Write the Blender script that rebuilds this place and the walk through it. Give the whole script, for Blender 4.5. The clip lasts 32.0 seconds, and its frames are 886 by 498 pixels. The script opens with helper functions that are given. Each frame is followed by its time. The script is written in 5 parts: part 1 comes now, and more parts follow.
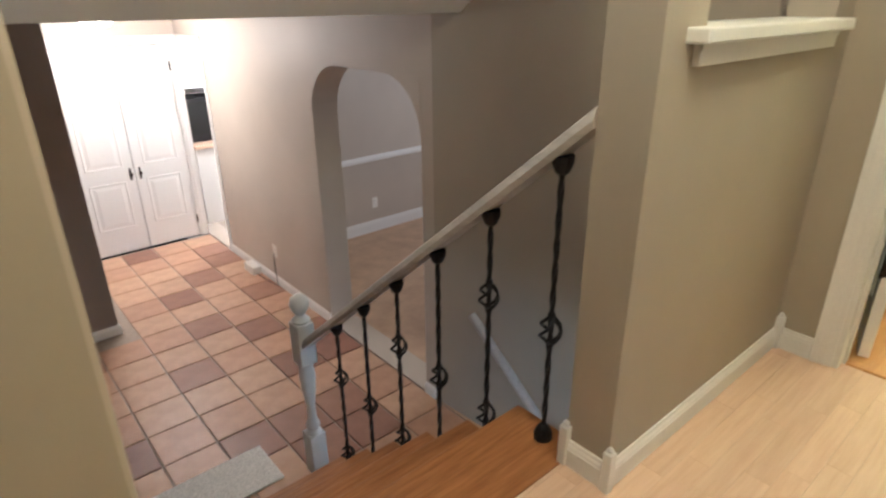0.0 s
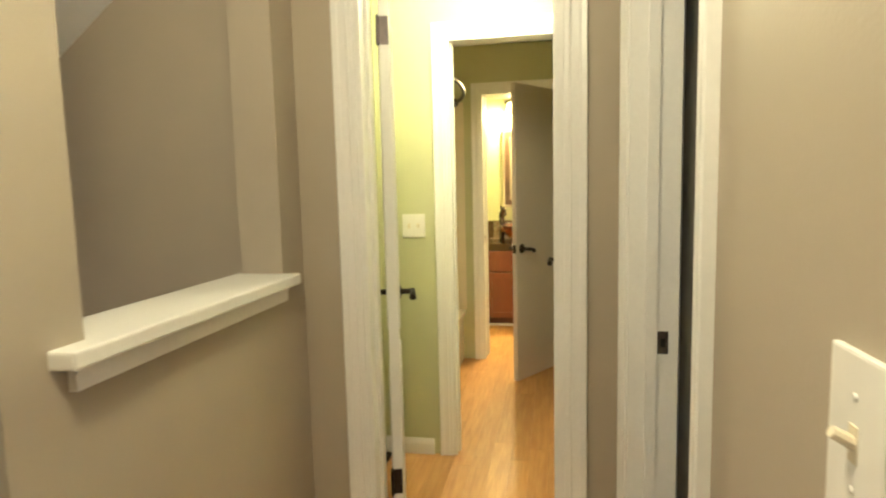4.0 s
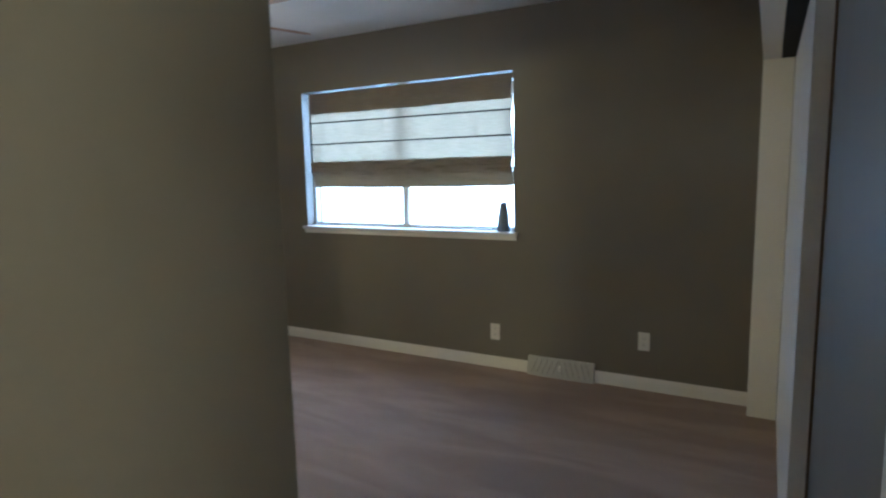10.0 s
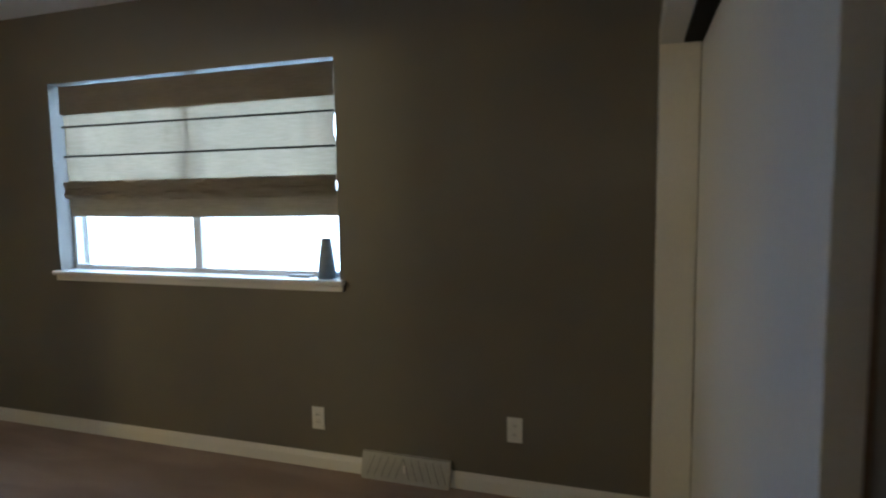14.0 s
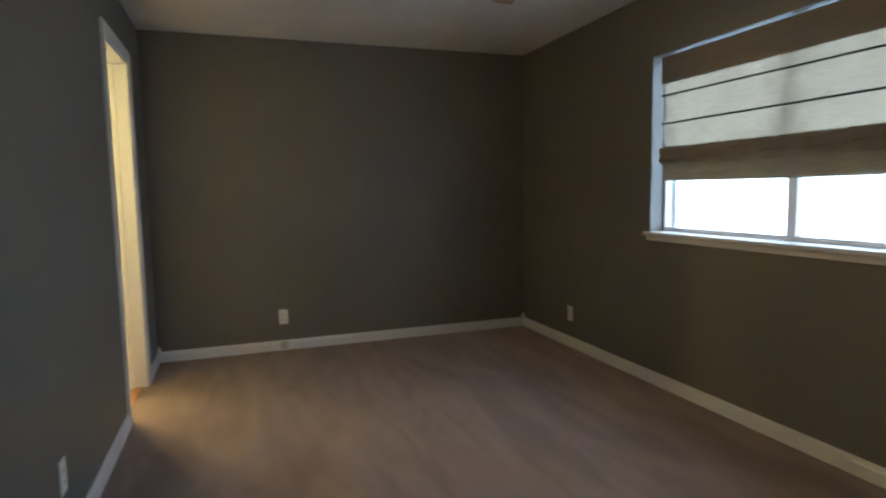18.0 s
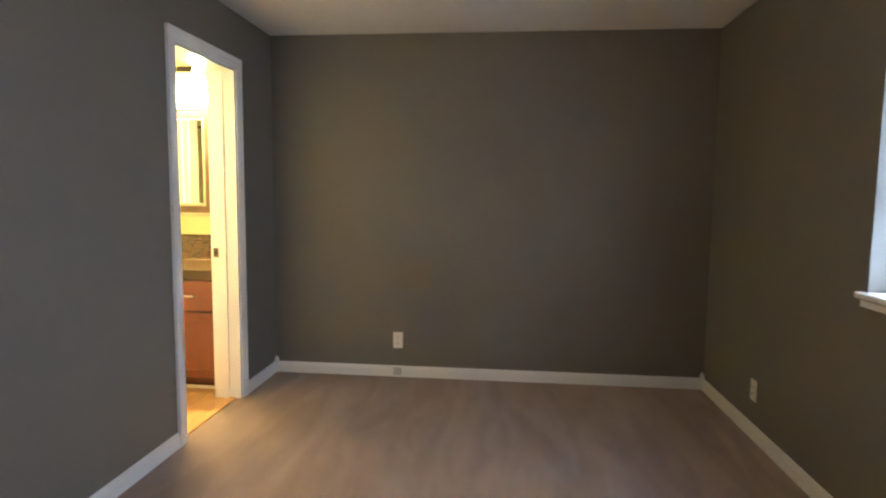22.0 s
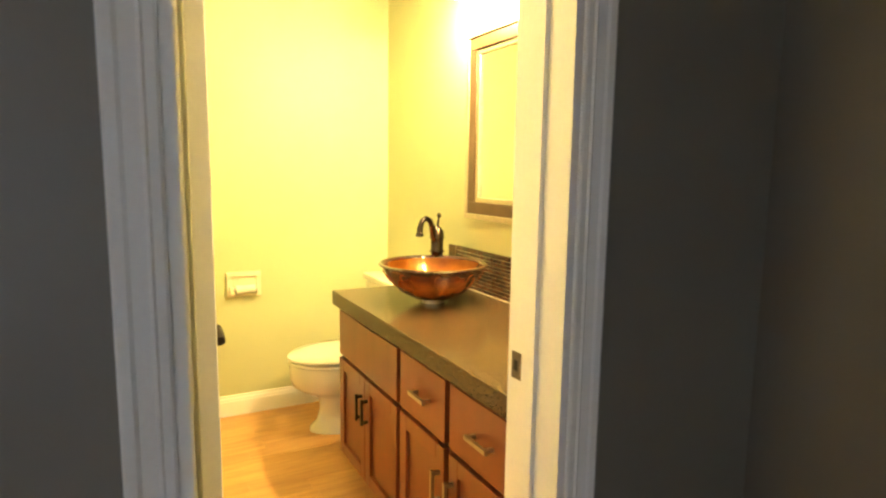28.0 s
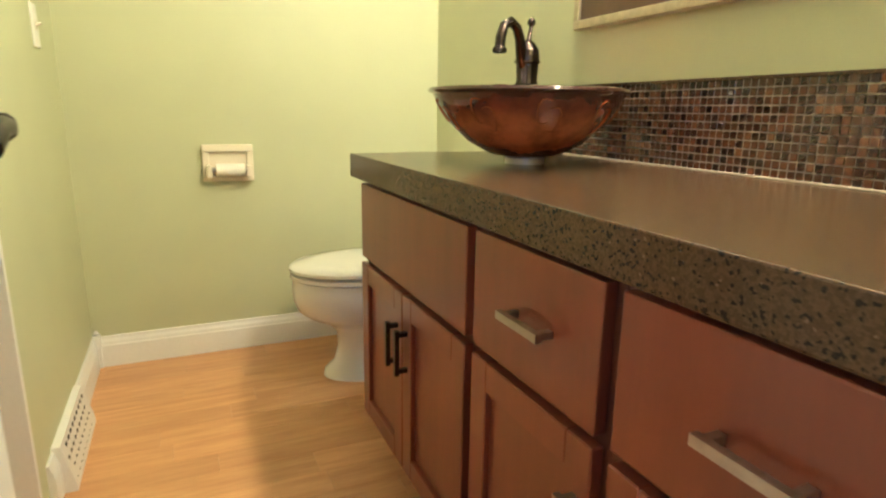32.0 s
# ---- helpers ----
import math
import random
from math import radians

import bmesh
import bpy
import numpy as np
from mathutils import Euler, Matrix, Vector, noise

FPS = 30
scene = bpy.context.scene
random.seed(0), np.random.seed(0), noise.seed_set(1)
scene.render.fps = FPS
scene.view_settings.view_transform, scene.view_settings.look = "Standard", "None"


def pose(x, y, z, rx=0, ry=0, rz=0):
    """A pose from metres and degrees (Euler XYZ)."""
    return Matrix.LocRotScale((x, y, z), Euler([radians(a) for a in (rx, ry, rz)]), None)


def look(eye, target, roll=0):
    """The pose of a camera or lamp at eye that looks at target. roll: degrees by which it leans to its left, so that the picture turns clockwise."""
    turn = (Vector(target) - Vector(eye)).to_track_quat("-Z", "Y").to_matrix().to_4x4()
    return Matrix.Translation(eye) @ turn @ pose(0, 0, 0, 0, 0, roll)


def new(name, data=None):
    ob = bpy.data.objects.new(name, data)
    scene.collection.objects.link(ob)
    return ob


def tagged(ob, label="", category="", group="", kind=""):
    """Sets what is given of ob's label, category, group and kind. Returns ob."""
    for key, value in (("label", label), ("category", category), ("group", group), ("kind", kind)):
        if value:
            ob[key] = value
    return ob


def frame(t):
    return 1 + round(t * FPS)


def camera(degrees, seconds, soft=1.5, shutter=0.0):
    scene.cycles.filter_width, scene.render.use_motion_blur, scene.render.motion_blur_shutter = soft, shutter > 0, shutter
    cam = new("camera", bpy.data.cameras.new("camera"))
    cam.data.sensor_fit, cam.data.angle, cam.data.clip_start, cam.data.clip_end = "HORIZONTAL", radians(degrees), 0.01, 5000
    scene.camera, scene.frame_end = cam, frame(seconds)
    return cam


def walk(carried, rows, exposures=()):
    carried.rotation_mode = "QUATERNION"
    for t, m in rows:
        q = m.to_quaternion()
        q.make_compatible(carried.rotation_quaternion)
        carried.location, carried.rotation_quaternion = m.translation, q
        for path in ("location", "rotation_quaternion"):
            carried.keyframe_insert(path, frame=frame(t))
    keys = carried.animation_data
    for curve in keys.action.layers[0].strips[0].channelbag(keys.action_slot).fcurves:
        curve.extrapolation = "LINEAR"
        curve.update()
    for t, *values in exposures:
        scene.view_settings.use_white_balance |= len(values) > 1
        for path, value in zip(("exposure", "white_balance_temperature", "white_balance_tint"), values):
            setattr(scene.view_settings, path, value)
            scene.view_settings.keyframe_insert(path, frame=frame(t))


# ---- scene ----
# camera and walk
cam = camera(74.4, 32.0, soft=2.2, shutter=0.5)
PATH = [
    (0, (-0.125, 0.013, 1.172), (1.074, 1.409, 0.389), -0.5),
    (0.5, (-0.059, -0.029, 1.203), (1.230, 1.320, 0.482), -1.3),
    (1, (-0.008, -0.105, 1.273), (1.404, 1.156, 0.628), -2.6),
    (1.5, (0.012, -0.165, 1.328), (1.568, 0.963, 0.772), -2.8),
    (2, (0.016, -0.242, 1.378), (1.700, 0.735, 0.924), -2.1),
    (2.5, (0.075, -0.210, 1.385), (1.876, 0.580, 1.022), -1.4),
    (3, (0.088, -0.193, 1.381), (1.966, 0.432, 1.095), -0.8),
    (3.5, (0.156, -0.180, 1.360), (2.080, 0.315, 1.129), -0.9),
    (5.5, (0.761, -0.078, 1.367), (2.748, -0.135, 1.153), -1.8),
    (6, (0.927, -0.100, 1.342), (2.904, -0.332, 1.150), -1.5),
    (6.5, (1.034, -0.130, 1.359), (2.972, -0.582, 1.160), -2.3),
    (7, (1.081, -0.191, 1.361), (2.957, -0.857, 1.168), -2.8),
    (7.5, (1.138, -0.247, 1.358), (2.904, -1.168, 1.170), -3.4),
    (8, (1.150, -0.291, 1.363), (2.771, -1.444, 1.160), -2.8),
    (8.5, (1.192, -0.324, 1.362), (2.644, -1.683, 1.143), -2.3),
    (9, (1.218, -0.343, 1.365), (2.499, -1.861, 1.129), -1.6),
    (9.5, (1.253, -0.356, 1.380), (2.368, -1.997, 1.127), -1.0),
    (10, (1.281, -0.482, 1.384), (2.248, -2.213, 1.120), -1.3),
    (10.5, (1.356, -0.571, 1.372), (2.156, -2.386, 1.111), -1.1),
    (11, (1.364, -0.696, 1.395), (2.032, -2.561, 1.122), -1.1),
    (11.5, (1.370, -0.841, 1.357), (1.926, -2.746, 1.106), -0.8),
    (12, (1.359, -1.005, 1.349), (1.834, -2.933, 1.110), -0.6),
    (12.5, (1.397, -1.124, 1.382), (1.795, -3.069, 1.142), -0.2),
    (13, (1.409, -1.253, 1.421), (1.794, -3.202, 1.185), 0.1),
    (13.5, (1.388, -1.435, 1.395), (1.858, -3.368, 1.192), -0.3),
    (15.5, (1.593, -1.963, 1.339), (2.781, -3.563, 1.160), -1.5),
    (16, (1.631, -1.881, 1.324), (2.995, -3.332, 1.136), -1.4),
    (16.5, (1.646, -1.805, 1.321), (3.173, -3.081, 1.113), -1.3),
    (17, (1.628, -1.747, 1.282), (3.306, -2.816, 1.079), -1.1),
    (17.5, (1.632, -1.741, 1.273), (3.428, -2.595, 1.058), -0.9),
    (18, (1.587, -1.701, 1.232), (3.464, -2.363, 1.038), -1.0),
    (18.5, (1.589, -1.709, 1.258), (3.517, -2.204, 1.058), -1.2),
    (19, (1.619, -1.758, 1.281), (3.576, -2.124, 1.082), -1.6),
    (19.5, (1.652, -1.850, 1.315), (3.623, -2.117, 1.106), -1.3),
    (20, (1.744, -1.971, 1.318), (3.723, -2.176, 1.110), -0.7),
    (20.5, (1.830, -2.160, 1.337), (3.814, -2.294, 1.126), -0.2),
    (21, (1.909, -2.395, 1.337), (3.899, -2.429, 1.135), 0.1),
    (21.5, (2.047, -2.579, 1.321), (4.037, -2.511, 1.133), 0.4),
    (22, (2.240, -2.751, 1.326), (4.221, -2.549, 1.136), 0.6),
    (22.5, (2.464, -2.874, 1.328), (4.423, -2.519, 1.134), 0.8),
    (23, (2.686, -2.997, 1.319), (4.599, -2.448, 1.122), -0.2),
    (23.5, (2.986, -3.019, 1.236), (4.836, -2.274, 1.087), -0.5),
    (24, (3.304, -2.980, 1.215), (5.069, -2.047, 1.093), 0.2),
    (24.5, (3.627, -2.909, 1.213), (5.286, -1.797, 1.101), -0.0),
    (25, (3.900, -2.768, 1.256), (5.469, -1.536, 1.121), -0.3),
    (25.5, (4.130, -2.622, 1.272), (5.618, -1.293, 1.126), -0.2),
    (27.5, (4.945, -2.069, 1.339), (5.957, -0.361, 1.097), 0.7),
    (28, (5.031, -1.931, 1.341), (5.967, -0.183, 1.081), 0.8),
    (28.5, (5.150, -1.766, 1.351), (5.992, 0.023, 1.049), -0.5),
    (29, (5.207, -1.640, 1.339), (5.989, 0.168, 0.995), -1.2),
    (29.5, (5.221, -1.512, 1.271), (5.990, 0.297, 0.904), -0.9),
    (30, (5.224, -1.381, 1.191), (6.012, 0.412, 0.786), -0.6),
    (30.5, (5.240, -1.280, 1.087), (6.047, 0.500, 0.661), 0.7),
    (31, (5.265, -1.196, 0.995), (6.085, 0.576, 0.562), 1.4),
    (31.5, (5.312, -1.102, 0.949), (6.128, 0.666, 0.495), 1.3),
    (32, (5.383, -1.000, 0.927), (6.183, 0.774, 0.468), 0.9),
]
EXPOSURES = [
    (0.0, 0.15, 5050, 12), (1.5, 0.1, 5150, 12), (3.0, -0.05, 5550, 10), (6.0, 0.05, 5600, 6), (7.0, -0.05, 5350, 5), (8.0, -0.5, 4950, 8), (9.0, -0.18, 4750, 7), (10.0, 0.2, 4900, 8), (11.0, 0.12, 5000, 9), (13.0, -0.2, 5300, 9),
    (16.0, -0.45, 5650, 9), (17.0, -0.55, 5650, 9), (18.0, -0.42, 5700, 10), (19.0, 0.2, 5800, 14), (20.0, 0.48, 5850, 15), (21.0, 0.55, 5900, 15), (22.0, 0.45, 5950, 15), (23.0, 0.75, 6250, 14), (24.0, 0.92, 6700, 10), (25.5, 0.85, 6800, 9), (28.0, -0.2, 6600, 12), (29.0, -0.92, 6000, 12), (30.0, -1.12, 5250, 20), (31.0, -1.0, 4720, 23), (32.0, -0.95, 4420, 22),
]
walk(cam, [(t, look(eye, target, roll)) for t, eye, target, roll in PATH], EXPOSURES)

# ------------------------------------------------------------------ plan
HX = 1.99            # hall east wall, west face
PY = 0.62            # half wall by the stairs, south face
SY = -0.343          # hall south wall, north face
NX = 1.89            # entry wall inside the bedroom
NY = -1.10           # bedroom north wall
EX = 6.32            # bedroom east wall
WY = -4.145          # bedroom south (window) wall
WX = 1.14            # bedroom west wall
CZ = 2.415           # upper ceiling
LZ = -1.2            # lower floor
LC = 1.12            # lower ceiling
AX = 1.86            # archway wall, west face
BW, BE, BN = 5.045, 6.39, 1.315   # small bathroom: west, east, north
BT = 0.17            # wall between bedroom and small bathroom
BS = NY + BT         # small bathroom south wall
D2, D3 = 3.09, 4.77  # partitions with the two inner doorways

# ------------------------------------------------------------------ world and lights
world = bpy.data.worlds.new("world")
scene.world = world
world.use_nodes = True
wn = world.node_tree
sky = wn.nodes.new("ShaderNodeTexSky")
sky.sky_type = "NISHITA"
sky.sun_disc = False
sky.sun_elevation = radians(48)
sky.sun_rotation = radians(20)
wn.nodes["Background"].inputs["Strength"].default_value = 0.12
wn.links.new(sky.outputs[0], wn.nodes["Background"].inputs["Color"])

sun = new("sun", bpy.data.lights.new("sun", "SUN"))
sun.data.energy, sun.data.angle, sun.data.color = 2.5, radians(0.5), (1.0, 0.95, 0.88)
sun.matrix_world = look((0, 30, 33), (0, 0, 0))


def lamp(name, kind, place, watts, color, size=0.1, target=None, size_y=None):
    ob = new(name, bpy.data.lights.new(name, kind))
    ob.data.energy, ob.data.color = watts, color
    if kind == "AREA":
        ob.data.shape = "RECTANGLE" if size_y else "DISK"
        ob.data.size = size
        if size_y:
            ob.data.size_y = size_y
    else:
        ob.data.shadow_soft_size = size
    ob.matrix_world = look(place, target) if target else Matrix.Translation(place)
    return ob


WARM = (1.0, 0.80, 0.55)
AMBER = (1.0, 0.75, 0.24)
lamp("window_daylight", "AREA", (3.69, WY - 0.32, 1.48), 47, (0.47, 0.72, 1.0), 2.1, (3.69, 0, 1.5), 1.3)
# Hall lamp is unseen; its place is assumed, added to light the hall.
lamp("unseen_hall_lamp_light", "POINT", (0.55, 0.10, 2.22), 48, (1.0, 0.825, 0.46), 0.12)
lamp("entry_lamp_light", "POINT", (1.00, 5.40, 0.88), 66, (1.0, 0.83, 0.62), 0.10)
# Added fill for the room behind the arch; no window or lamp known.
lamp("dining_fill_light", "AREA", (4.4, 3.2, 0.6), 20, (1.0, 0.90, 0.76), 1.0, (2.6, 4.4, -0.6), 1.0)
# Added fill to brighten the kitchen glimpse, source unseen.
lamp("kitchen_fill_light", "POINT", (2.6, 6.1, 0.7), 80, (1.0, 0.88, 0.72), 0.1)
# Bathroom entry lamp is unseen, added to brighten the green walls.
lamp("bath_entry_light", "POINT", (2.55, 0.10, 2.20), 42, (1.0, 0.83, 0.46), 0.12)
lamp("fan_bowl_light", "POINT", (4.01, -2.73, 2.02), 5.5, (1.0, 0.80, 0.56), 0.12)
# Weak added fill, no lamp seen in the tub room.
lamp("tub_room_fill_light", "POINT", (4.0, 0.3, 2.25), 1.3, AMBER, 0.1)

# ------------------------------------------------------------------ materials


def mat(name):
    m = bpy.data.materials.new(name)
    m.use_nodes = True
    n = m.node_tree.nodes
    return m, n, m.node_tree.links, n["Principled BSDF"]


def coords(n, l, scale=(1, 1, 1)):
    c = n.new("ShaderNodeTexCoord")
    mp = n.new("ShaderNodeMapping")
    mp.inputs["Scale"].default_value = scale
    l.new(c.outputs["Object"], mp.inputs["Vector"])
    return mp.outputs[0]


def noise_node(n, l, vec, scale, detail=4, rough=0.55):
    t = n.new("ShaderNodeTexNoise")
    t.inputs["Scale"].default_value, t.inputs["Detail"].default_value, t.inputs["Roughness"].default_value = scale, detail, rough
    l.new(vec, t.inputs["Vector"])
    return t.outputs["Fac"]


def ramp(n, l, fac, stops, constant=False):
    r = n.new("ShaderNodeValToRGB")
    e = r.color_ramp.elements
    while len(e) < len(stops):
        e.new(0.5)
    for k, (p, c) in zip(e, stops):
        k.position, k.color = p, (*c, 1)
    if constant:
        r.color_ramp.interpolation = "CONSTANT"
    l.new(fac, r.inputs[0])
    return r.outputs[0]


def mix(n, l, fac, a, b, kind="MIX"):
    m = n.new("ShaderNodeMix")
    m.data_type, m.blend_type = "RGBA", kind
    for sock, v in ((m.inputs["Factor"], fac), (m.inputs[6], a), (m.inputs[7], b)):
        if hasattr(v, "links"):
            l.new(v, sock)
        elif isinstance(v, tuple):
            sock.default_value = (*v, 1)
        else:
            sock.default_value = v
    return m.outputs[2]


def bump(n, l, b, height, strength, distance=0.002):
    t = n.new("ShaderNodeBump")
    t.inputs["Strength"].default_value, t.inputs["Distance"].default_value = strength, distance
    l.new(height, t.inputs["Height"])
    l.new(t.outputs[0], b.inputs["Normal"])


def shade(c, k):
    return tuple(v * k for v in c)


def paint(name, color, rough=0.55, relief=0.25, vary=0.07):
    m, n, l, b = mat(name)
    v = coords(n, l)
    big = noise_node(n, l, v, 1.3, 3)
    fine = noise_node(n, l, v, 160, 2)
    l.new(ramp(n, l, big, [(0.3, shade(color, 1 - vary)), (0.7, shade(color, 1 + vary))]), b.inputs["Base Color"])
    b.inputs["Roughness"].default_value = rough
    bump(n, l, b, fine, relief, 0.0012)
    return m


def plain(name, color, rough=0.4, metal=0.0, vary=0.06, scale=30, relief=0.1):
    m, n, l, b = mat(name)
    v = coords(n, l)
    f = noise_node(n, l, v, scale, 4)
    l.new(ramp(n, l, f, [(0.3, shade(color, 1 - vary)), (0.7, shade(color, 1 + vary))]), b.inputs["Base Color"])
    b.inputs["Roughness"].default_value, b.inputs["Metallic"].default_value = rough, metal
    if relief:
        bump(n, l, b, f, relief, 0.001)
    return m


def wood(name, dark, light, rough=0.35, stretch=(2, 28, 28), spread=0.25, coat=0.0):
    m, n, l, b = mat(name)
    info = n.new("ShaderNodeObjectInfo")
    c = n.new("ShaderNodeTexCoord")
    off = n.new("ShaderNodeVectorMath")
    off.operation = "MULTIPLY_ADD"
    l.new(info.outputs["Random"], off.inputs[0])
    off.inputs[1].default_value = (7.3, 3.1, 5.7)
    l.new(c.outputs["Object"], off.inputs[2])
    mp = n.new("ShaderNodeMapping")
    mp.inputs["Scale"].default_value = stretch
    l.new(off.outputs[0], mp.inputs["Vector"])
    grain = noise_node(n, l, mp.outputs[0], 2.2, 7, 0.62)
    col = ramp(n, l, grain, [(0.32, dark), (0.68, light)])
    tone = ramp(n, l, info.outputs["Random"], [(0.0, (1 - spread,) * 3), (1.0, (1 + spread * 0.35,) * 3)])
    l.new(mix(n, l, 1.0, col, tone, "MULTIPLY"), b.inputs["Base Color"])
    b.inputs["Roughness"].default_value = rough
    b.inputs["Coat Weight"].default_value = coat
    b.inputs["Coat Roughness"].default_value = 0.15
    bump(n, l, b, grain, 0.12, 0.001)
    return m


TAN = paint("tan wall paint", (0.40, 0.345, 0.268))
LAV = paint("lower wall paint", (0.50, 0.435, 0.365))
DARKTAN = paint("dark brown wall paint", (0.235, 0.185, 0.15))
OLIVE = paint("grey olive wall paint", (0.181, 0.165, 0.137), 0.5)
GREEN = paint("green wall paint", (0.525, 0.535, 0.32), 0.5)
CEIL = paint("white ceiling paint", (0.84, 0.84, 0.84), 0.8, 0.5)
WHITE = plain("white trim paint", (0.80, 0.785, 0.76), 0.32, 0, 0.02, 90, 0.03)
DOORW = plain("white door paint", (0.80, 0.79, 0.77), 0.35, 0, 0.02, 90, 0.04)
# Darker copy of the white door paint; the door's shade is painted in.
DOORSHADE = plain("white door paint with shade", (0.59, 0.52, 0.47), 0.45, 0, 0.03, 90, 0.05)
BRONZE = plain("oil rubbed bronze", (0.035, 0.028, 0.026), 0.32, 0.85, 0.3, 40)
NICKEL = plain("brushed nickel", (0.42, 0.39, 0.35), 0.28, 1.0, 0.1, 60)
IRON = plain("black iron", (0.012, 0.011, 0.012), 0.5, 0.4, 0.3, 50, 0.3)
PLATE = plain("white switch plastic", (0.82, 0.80, 0.75), 0.3, 0, 0.02)
PORC = plain("white porcelain", (0.80, 0.77, 0.70), 0.12, 0, 0.02, 4, 0)
PORC.node_tree.nodes["Principled BSDF"].inputs["Coat Weight"].default_value = 0.5
IVORY = plain("ivory ceramic", (0.78, 0.70, 0.54), 0.2, 0, 0.03, 6, 0)
REG = plain("painted steel", (0.52, 0.52, 0.51), 0.45, 0.1, 0.06)
STRIKE = plain("worn bronze plate", (0.13, 0.105, 0.088), 0.35, 0.9, 0.25, 60)
# Darker grey that paints the shade between the register's louvres.
LOUVRE_SHADE = plain("louvre gap shade", (0.26, 0.26, 0.26), 0.5, 0.1, 0.06)
# Near-black for dark things; holes and gaps get their shade painted with it.
DARK = plain("near black and gap shade", (0.012, 0.011, 0.010), 0.9)
GROUT = plain("grout", (0.38, 0.315, 0.255), 0.9, 0, 0.15, 60, 0.4)
BGROUT = plain("mosaic grout", (0.46, 0.40, 0.32), 0.8, 0, 0.12, 90, 0.3)
OAK = wood("oak stair tread", (0.30, 0.115, 0.035), (0.48, 0.21, 0.07), 0.35, (3, 34, 34), 0.12, 0.3)
LAM = wood("pale laminate plank", (0.66, 0.435, 0.29), (0.75, 0.535, 0.375), 0.36, (2, 26, 26), 0.07, 0.1)
BAM = wood("honey bamboo plank", (0.52, 0.255, 0.080), (0.68, 0.375, 0.130), 0.40, (2, 20, 20), 0.13, 0.05)
CHERRY = wood("cherry stained maple", (0.138, 0.029, 0.010), (0.178, 0.039, 0.0125), 0.34, (9, 9, 1.4), 0.10, 0.3)
# Darker cherry copy; shade of door gaps and toe recess is painted in.
CHERRYD = plain("dark cherry with gap shade", (0.075, 0.018, 0.008), 0.5)
RUG = plain("pale woven rug", (0.72, 0.70, 0.68), 0.95, 0, 0.25, 120, 0.8)
ROLL = plain("tissue paper", (0.82, 0.78, 0.68), 0.95, 0, 0.03, 60, 0.4)

# carpet: short pile with soft vacuum strokes
CARPET, n, l, b = mat("tan carpet")
v = coords(n, l)
pile = noise_node(n, l, v, 420, 2)
vs = coords(n, l, (1.1, 5.0, 1))
stroke = noise_node(n, l, vs, 1.0, 3)
stroke.node.inputs["Distortion"].default_value = 0.9
patch = noise_node(n, l, v, 2.6, 4)
base = ramp(n, l, stroke, [(0.38, (0.265, 0.178, 0.140)), (0.62, (0.455, 0.322, 0.260))])
base = mix(n, l, 0.30, base, ramp(n, l, patch, [(0.3, (0.28, 0.188, 0.148)), (0.7, (0.41, 0.287, 0.230))]))
l.new(mix(n, l, 0.30, base, ramp(n, l, pile, [(0.3, (0.17, 0.115, 0.090)), (0.7, (0.49, 0.355, 0.29))])), b.inputs["Base Color"])
b.inputs["Roughness"].default_value = 1.0
b.inputs["Sheen Weight"].default_value = 0.25
bump(n, l, b, pile, 0.9, 0.006)

# floor tile: two tones picked piece by piece
TILE, n, l, b = mat("terracotta floor tile")
info = n.new("ShaderNodeObjectInfo")
v = coords(n, l)
cloud = noise_node(n, l, v, 9, 5)
tone = ramp(n, l, info.outputs["Random"], [(0.0, (0.28, 0.135, 0.088)), (0.14, (0.33, 0.17, 0.11)), (0.30, (0.50, 0.295, 0.185)), (0.65, (0.55, 0.345, 0.22))], True)
l.new(mix(n, l, 1.0, tone, ramp(n, l, cloud, [(0.3, (0.82, 0.80, 0.78)), (0.7, (1.05, 1.05, 1.05))]), "MULTIPLY"), b.inputs["Base Color"])
b.inputs["Roughness"].default_value = 0.42
bump(n, l, b, cloud, 0.3, 0.002)

# mosaic tile: brown glass in mixed tones
MOS, n, l, b = mat("brown glass mosaic")
info = n.new("ShaderNodeObjectInfo")
geo = n.new("ShaderNodeNewGeometry")
both = n.new("ShaderNodeMath")
both.operation = "ADD"
l.new(info.outputs["Random"], both.inputs[0])
l.new(geo.outputs["Random Per Island"], both.inputs[1])
wrap = n.new("ShaderNodeMath")
wrap.operation = "FRACT"
l.new(both.outputs[0], wrap.inputs[0])
v = coords(n, l)
vein = noise_node(n, l, v, 90, 4)
tone = ramp(n, l, wrap.outputs[0], [(0.0, (0.036, 0.014, 0.009)), (0.3, (0.058, 0.022, 0.012)), (0.55, (0.098, 0.038, 0.018)), (0.78, (0.145, 0.066, 0.030)), (0.9, (0.070, 0.030, 0.016))], True)
l.new(mix(n, l, 1.0, tone, ramp(n, l, vein, [(0.3, (0.6, 0.6, 0.6)), (0.7, (1.35, 1.3, 1.2))]), "MULTIPLY"), b.inputs["Base Color"])
b.inputs["Roughness"].default_value = 0.18
b.inputs["Coat Weight"].default_value = 0.4

# speckled quartz worktop
QUARTZ, n, l, b = mat("speckled brown quartz")
v = coords(n, l)
vor = n.new("ShaderNodeTexVoronoi")
vor.inputs["Scale"].default_value = 290
l.new(v, vor.inputs["Vector"])
speck = ramp(n, l, vor.outputs["Color"], [(0.0, (0.009, 0.008, 0.009)), (0.24, (0.068, 0.040, 0.018)), (0.55, (0.092, 0.054, 0.024)), (0.92, (0.16, 0.100, 0.048))], True)
cl = noise_node(n, l, v, 420, 2)
